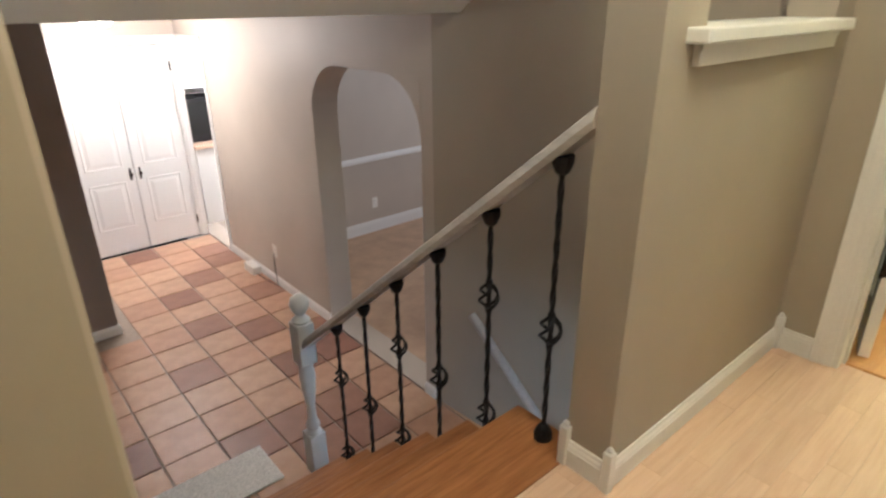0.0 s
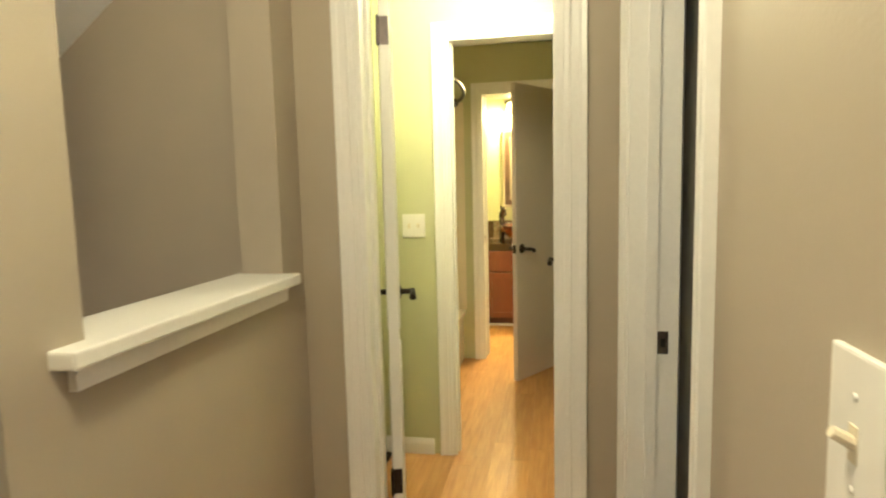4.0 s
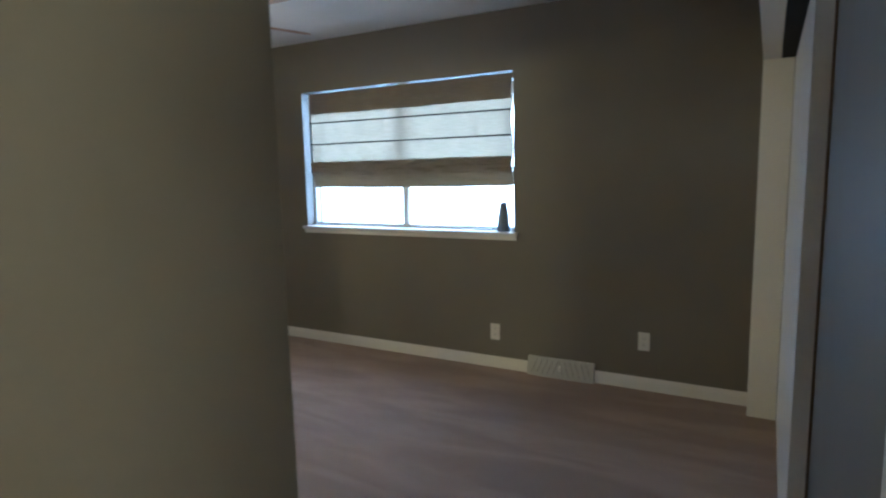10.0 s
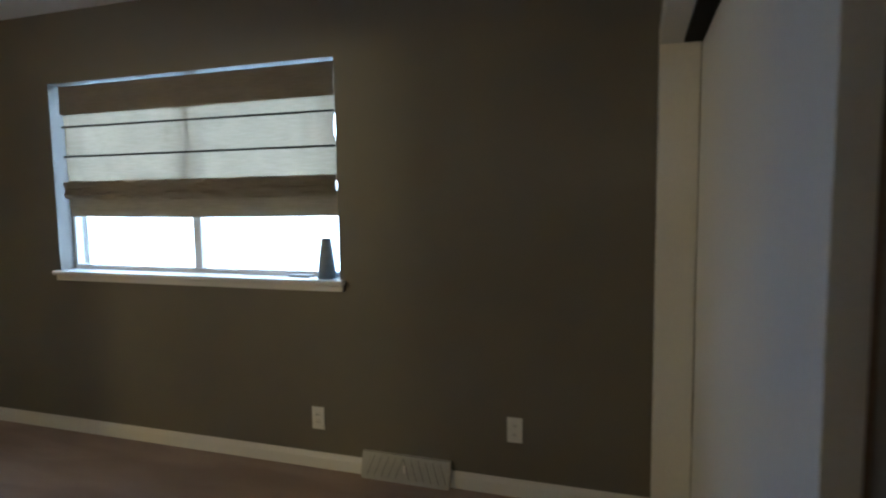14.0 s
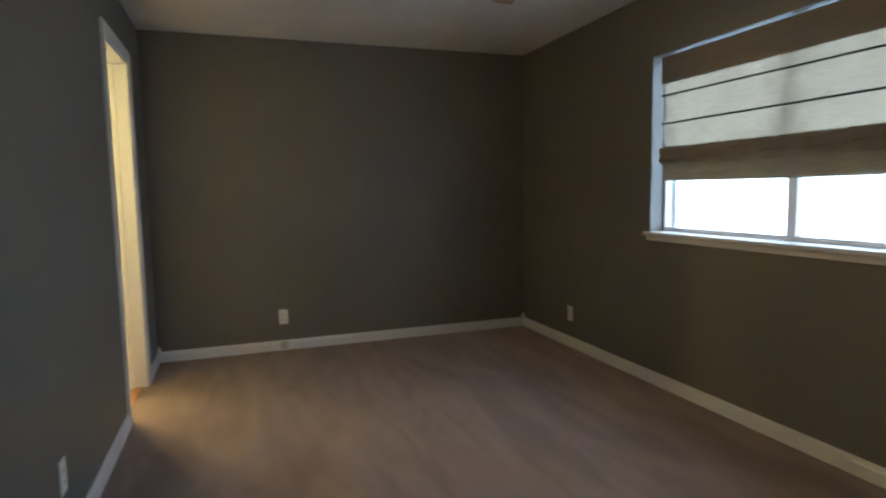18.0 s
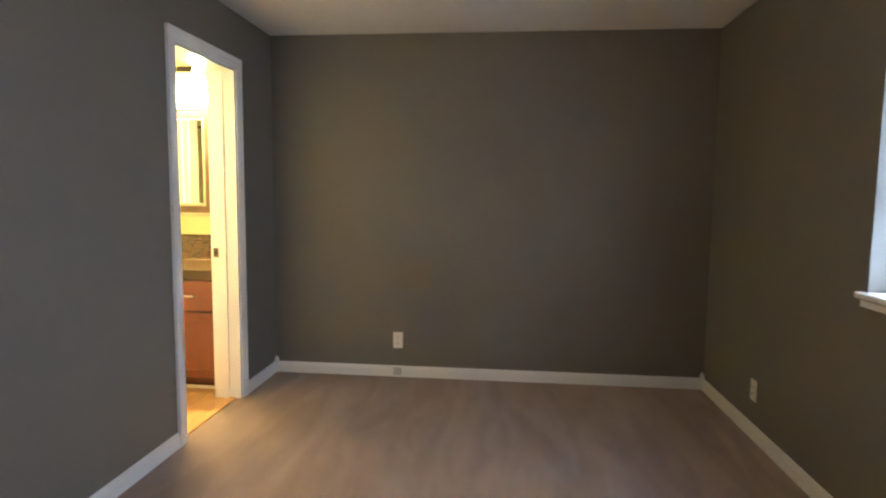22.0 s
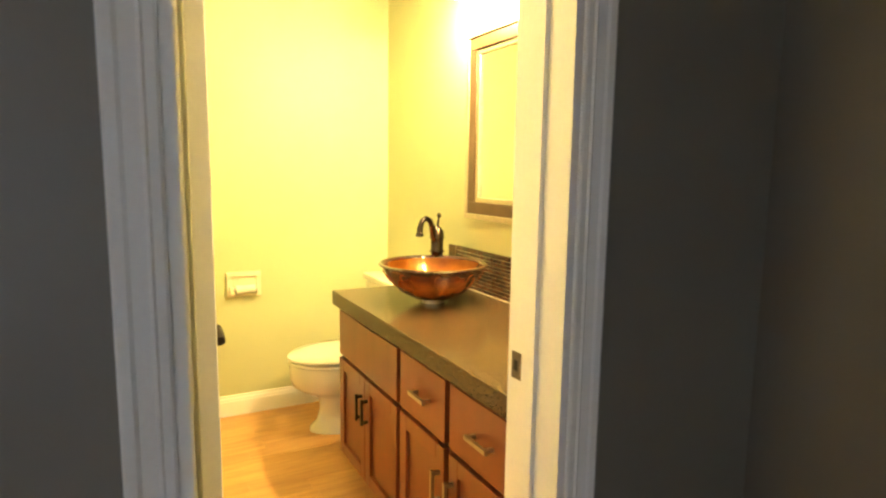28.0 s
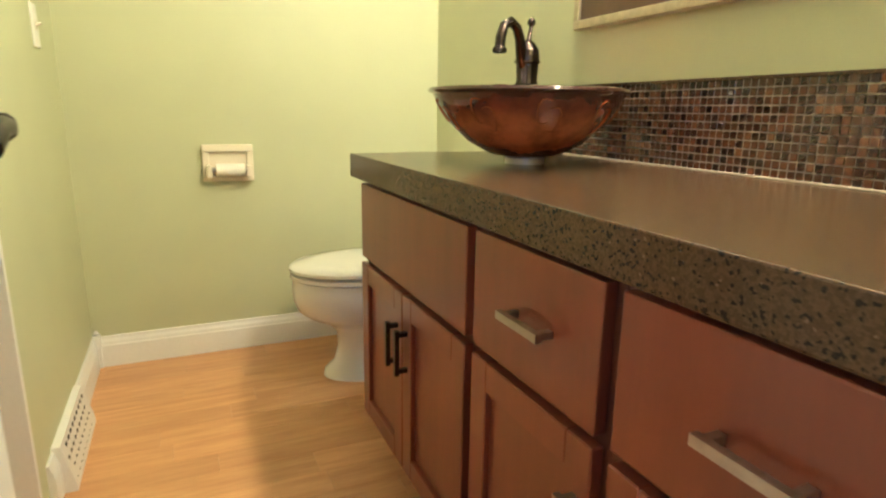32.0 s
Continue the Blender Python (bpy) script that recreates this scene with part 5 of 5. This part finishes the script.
SILVER = plain("aged silver leaf", (0.50, 0.43, 0.33), 0.32, 0.75, 0.12, 60, 0.2)


def frame_band(name, inset0, inset1, depth, material, label=""):
    for y0, y1, z0, z1 in ((MY0 + inset0, MY1 - inset0, MZ0 + inset0, MZ0 + inset1), (MY0 + inset0, MY1 - inset0, MZ1 - inset1, MZ1 - inset0), (MY0 + inset0, MY0 + inset1, MZ0 + inset1, MZ1 - inset1), (MY1 - inset1, MY1 - inset0, MZ0 + inset1, MZ1 - inset1)):
        part(name, cbox(BE - depth, BE - 0.002, y0, y1, z0, z1, 0.003, 2), material, mir, label)


frame_band("outer_edge", 0.0, 0.022, 0.034, SILVER, "aged silver edge")
frame_band("frame_board", 0.0225, 0.074, 0.028, FRAMED)
frame_band("inner_edge", 0.0745, 0.094, 0.022, SILVER, "aged silver edge")
part("mirror_glass", cbox(BE - 0.010, BE - 0.004, MY0 + 0.09, MY1 - 0.09, MZ0 + 0.09, MZ1 - 0.09), MIRROR, mir)

# vanity light: four shades, one of them out
vl = thing("vanity_light", "bronze vanity light with bell glass shades", "lamp")
LYC = (0.245, -0.03, -0.305, -0.58)
part("back_bar", cbox(BE - 0.03, BE - 0.002, -0.66, 0.32, 2.185, 2.225, 0.006, 2), BRONZE, vl)
for k, y in enumerate(LYC):
    bm = bmesh.new()
    x = BE - 0.115
    tube(bm, [(BE - 0.02, y, 2.205), (BE - 0.06, y, 2.255), (x + 0.015, y, 2.258), (x, y, 2.235), (x, y, 2.205)], 0.007, 8)
    lathe(bm, [(0.012, 2.21), (0.022, 2.20), (0.024, 2.182)], Matrix.Translation((x, y, 0)), 14)
    part("arm", bm, BRONZE, vl, smooth=True)
    bm = bmesh.new()
    lathe(bm, [(0.024, 2.190), (0.034, 2.180), (0.044, 2.140), (0.060, 2.085), (0.066, 2.062), (0.060, 2.064), (0.040, 2.130), (0.022, 2.172)], Matrix.Translation((x, y, 0)), 24, cap=False)
    part("shade", bm, UNLIT if k == 1 else SHADEG, vl, "unlit amber glass shade" if k == 1 else "lit frosted glass shade", True)
    if k != 1:
        lamp("vanity_bulb_light", "POINT", (x - 0.02, y, 2.04), 105, (1.0, 0.73, 0.28), 0.05)

# toilet
TYC = 0.935
wc = thing("toilet", "white porcelain toilet with a closed lid", "toilet")


def oval(cx, cy, rx, ry, z, n=28, k=0.0):
    return [(cx + rx * math.cos(a) * (1 + (k if math.cos(a) < 0 else 0)), cy + ry * math.sin(a), z) for a in [2 * math.pi * i / n for i in range(n)]]


bm = bmesh.new()
ring_loft(bm, [oval(6.02, TYC, 0.225, 0.122, 0.000), oval(6.02, TYC, 0.220, 0.118, 0.020), oval(6.02, TYC, 0.185, 0.100, 0.050), oval(6.015, TYC, 0.165, 0.092, 0.110), oval(6.01, TYC, 0.165, 0.094, 0.165), oval(6.00, TYC, 0.185, 0.112, 0.196), oval(5.985, TYC, 0.232, 0.150, 0.223), oval(5.975, TYC, 0.260, 0.172, 0.251), oval(5.97, TYC, 0.270, 0.182, 0.291), oval(5.97, TYC, 0.273, 0.185, 0.340), oval(5.97, TYC, 0.268, 0.180, 0.365)])
part("bowl", bm, PORC, wc, smooth=True)
bm = bmesh.new()
ring_loft(bm, [oval(5.97, TYC, 0.270, 0.183, 0.367), oval(5.97, TYC, 0.278, 0.190, 0.372), oval(5.97, TYC, 0.278, 0.190, 0.384), oval(5.97, TYC, 0.254, 0.168, 0.3885)])
part("seat", bm, PORC, wc, smooth=True)
bm = bmesh.new()
ring_loft(bm, [oval(5.97, TYC, 0.256, 0.170, 0.389), oval(5.97, TYC, 0.272, 0.185, 0.394), oval(5.97, TYC, 0.280, 0.191, 0.396), oval(5.97, TYC, 0.280, 0.191, 0.406), oval(5.97, TYC, 0.268, 0.182, 0.415), oval(5.97, TYC, 0.20, 0.13, 0.421), oval(5.97, TYC, 0.05, 0.04, 0.423)])
part("lid", bm, PORC, wc, smooth=True)
part("tank", cbox(6.19, BE - 0.004, TYC - 0.23, TYC + 0.23, 0.362, 0.735, 0.022, 3), PORC, wc, smooth=True)
part("tank_lid", cbox(6.178, BE - 0.003, TYC - 0.24, TYC + 0.24, 0.736, 0.772, 0.010, 3), PORC, wc, smooth=True)
bm = bmesh.new()
tube(bm, [(6.178, TYC - 0.17, 0.68), (6.165, TYC - 0.17, 0.68), (6.16, TYC - 0.10, 0.675)], 0.007, 8)
part("flush_lever", bm, NICKEL, wc, "chrome flush lever")

# paper holder
tp = thing("paper_holder", "ivory ceramic toilet paper holder on the green wall", "paper holder")
tx0, tx1, tz0, tz1 = 5.458, 5.636, 0.662, 0.797
yw = BN
for a0, a1, b0, b1 in ((tx0, tx1, tz1 - 0.026, tz1), (tx0, tx1, tz0, tz0 + 0.020), (tx0, tx0 + 0.024, tz0 + 0.020, tz1 - 0.026), (tx1 - 0.024, tx1, tz0 + 0.020, tz1 - 0.026)):
    part("rim", cbox(a0, a1, yw - 0.020, yw - 0.001, b0, b1, 0.004, 2), IVORY, tp)
part("niche_back", cbox(tx0 + 0.02, tx1 - 0.02, yw - 0.004, yw - 0.001, tz0 + 0.02, tz1 - 0.02), IVORY, tp)
for xx in (tx0 + 0.012, tx1 - 0.030):
    part("ear", cbox(xx, xx + 0.018, yw - 0.055, yw - 0.018, tz0 + 0.018, tz0 + 0.062, 0.005, 2), IVORY, tp)
bm = bmesh.new()
lathe(bm, [(0.010, -0.060), (0.010, 0.060)], Matrix.Translation(((tx0 + tx1) / 2, yw - 0.040, tz0 + 0.044)) @ Matrix.Rotation(math.pi / 2, 4, "Y"), 14)
part("spindle", bm, NICKEL, tp, "metal spindle", True)
bm = bmesh.new()
lathe(bm, [(0.018, -0.050), (0.023, -0.049), (0.023, 0.049), (0.018, 0.050)], Matrix.Translation(((tx0 + tx1) / 2 + 0.004, yw - 0.040, tz0 + 0.044)) @ Matrix.Rotation(math.pi / 2, 4, "Y"), 18)
solid("toilet_paper", bm, ROLL, "nearly empty roll of toilet paper on the holder", "toilet paper", smooth=True)

register("wall_register", at(BW, 0.70, 0.0, FACE_E), 0.36, 0.125, "white pierced air register at the baseboard", False, 4)
plate("light_switch", at(BW, 1.02, 1.14, FACE_E), "white light switch on the green bathroom wall")

# ------------------------------------------------------------------ pieces of floors and walls
bm = cbox(-0.148, 0.148, -0.148, 0.148, -0.012, 0.0, 0.003, 1)
TILE_MESH = finish("floor_tile", bm, TILE)
PITCH = 0.305
for i in range(-4, 12):
    for j in range(0, 15):
        x, y = AX - 0.16 - PITCH * i, 2.18 + PITCH * j
        if x < -0.95 or y > 6.2 or (y > 4.6 and x < 0.50) or x > AX:
            continue
        piece("tile", TILE_MESH, lower, Matrix.Translation((x, y, LZ)))

planks(bpy.data.objects["floor_hall"], "laminate_plank", LAM, -1.2, HX + TH * 0.6, SY - TH * 0.5 + 0.004, 0.75, 0.0, 0.0667, 0.42, "x", 0.0005)
planks(bpy.data.objects["floor_bath"], "bamboo_plank", BAM, HX + TH * 0.6 + 0.002, D3 + 0.1, -0.32, 0.66, 0.0, 0.094, 0.95, "x", 0.0005)
planks(bpy.data.objects["floor_bath"], "bamboo_plank", BAM, D3 + 0.102, BE - 0.001, NY + 0.06, BN, 0.0, 0.094, 0.55, "x", 0.0005)
part("threshold", cbox(HX + TH * 0.6 - 0.02, HX + TH * 0.6 + 0.02, D1A + 0.02, D1B - 0.02, -0.003, 0.008, 0.003, 1), BAM, bpy.data.objects["floor_bath"], "wooden threshold strip")
part("threshold", cbox(V0 + 0.02, V1 - 0.02, NY + 0.03, NY + 0.075, -0.003, 0.008, 0.003, 1), BAM, bpy.data.objects["floor_bath"], "wooden threshold strip")

MP = 0.0164
rows = 11
cols = int((SY1 - 0.072 - SY0) / MP)
bm = cbox(-0.0035, 0.0, -0.0067, 0.0067, -0.0067, 0.0067, 0.0011, 1)
TESS = finish("mosaic_tile", bm, MOS)
spare = bmesh.new()
for c in range(cols):
    for r_ in range(rows):
        y, z = SY1 - 0.072 - MP * (c + 0.5), SZ0 + 0.002 + MP * (r_ + 0.5)
        if 16 <= c < 49:
            piece("mosaic_tile", TESS, sp, Matrix.Translation((BE - 0.008, y, z)))
        else:
            box(spare, BE - 0.0115, BE - 0.008, y - 0.0067, y + 0.0067, z - 0.0067, z + 0.0067)
tagged(part("mosaic_tiles", spare, MOS, sp), kind="stuff")
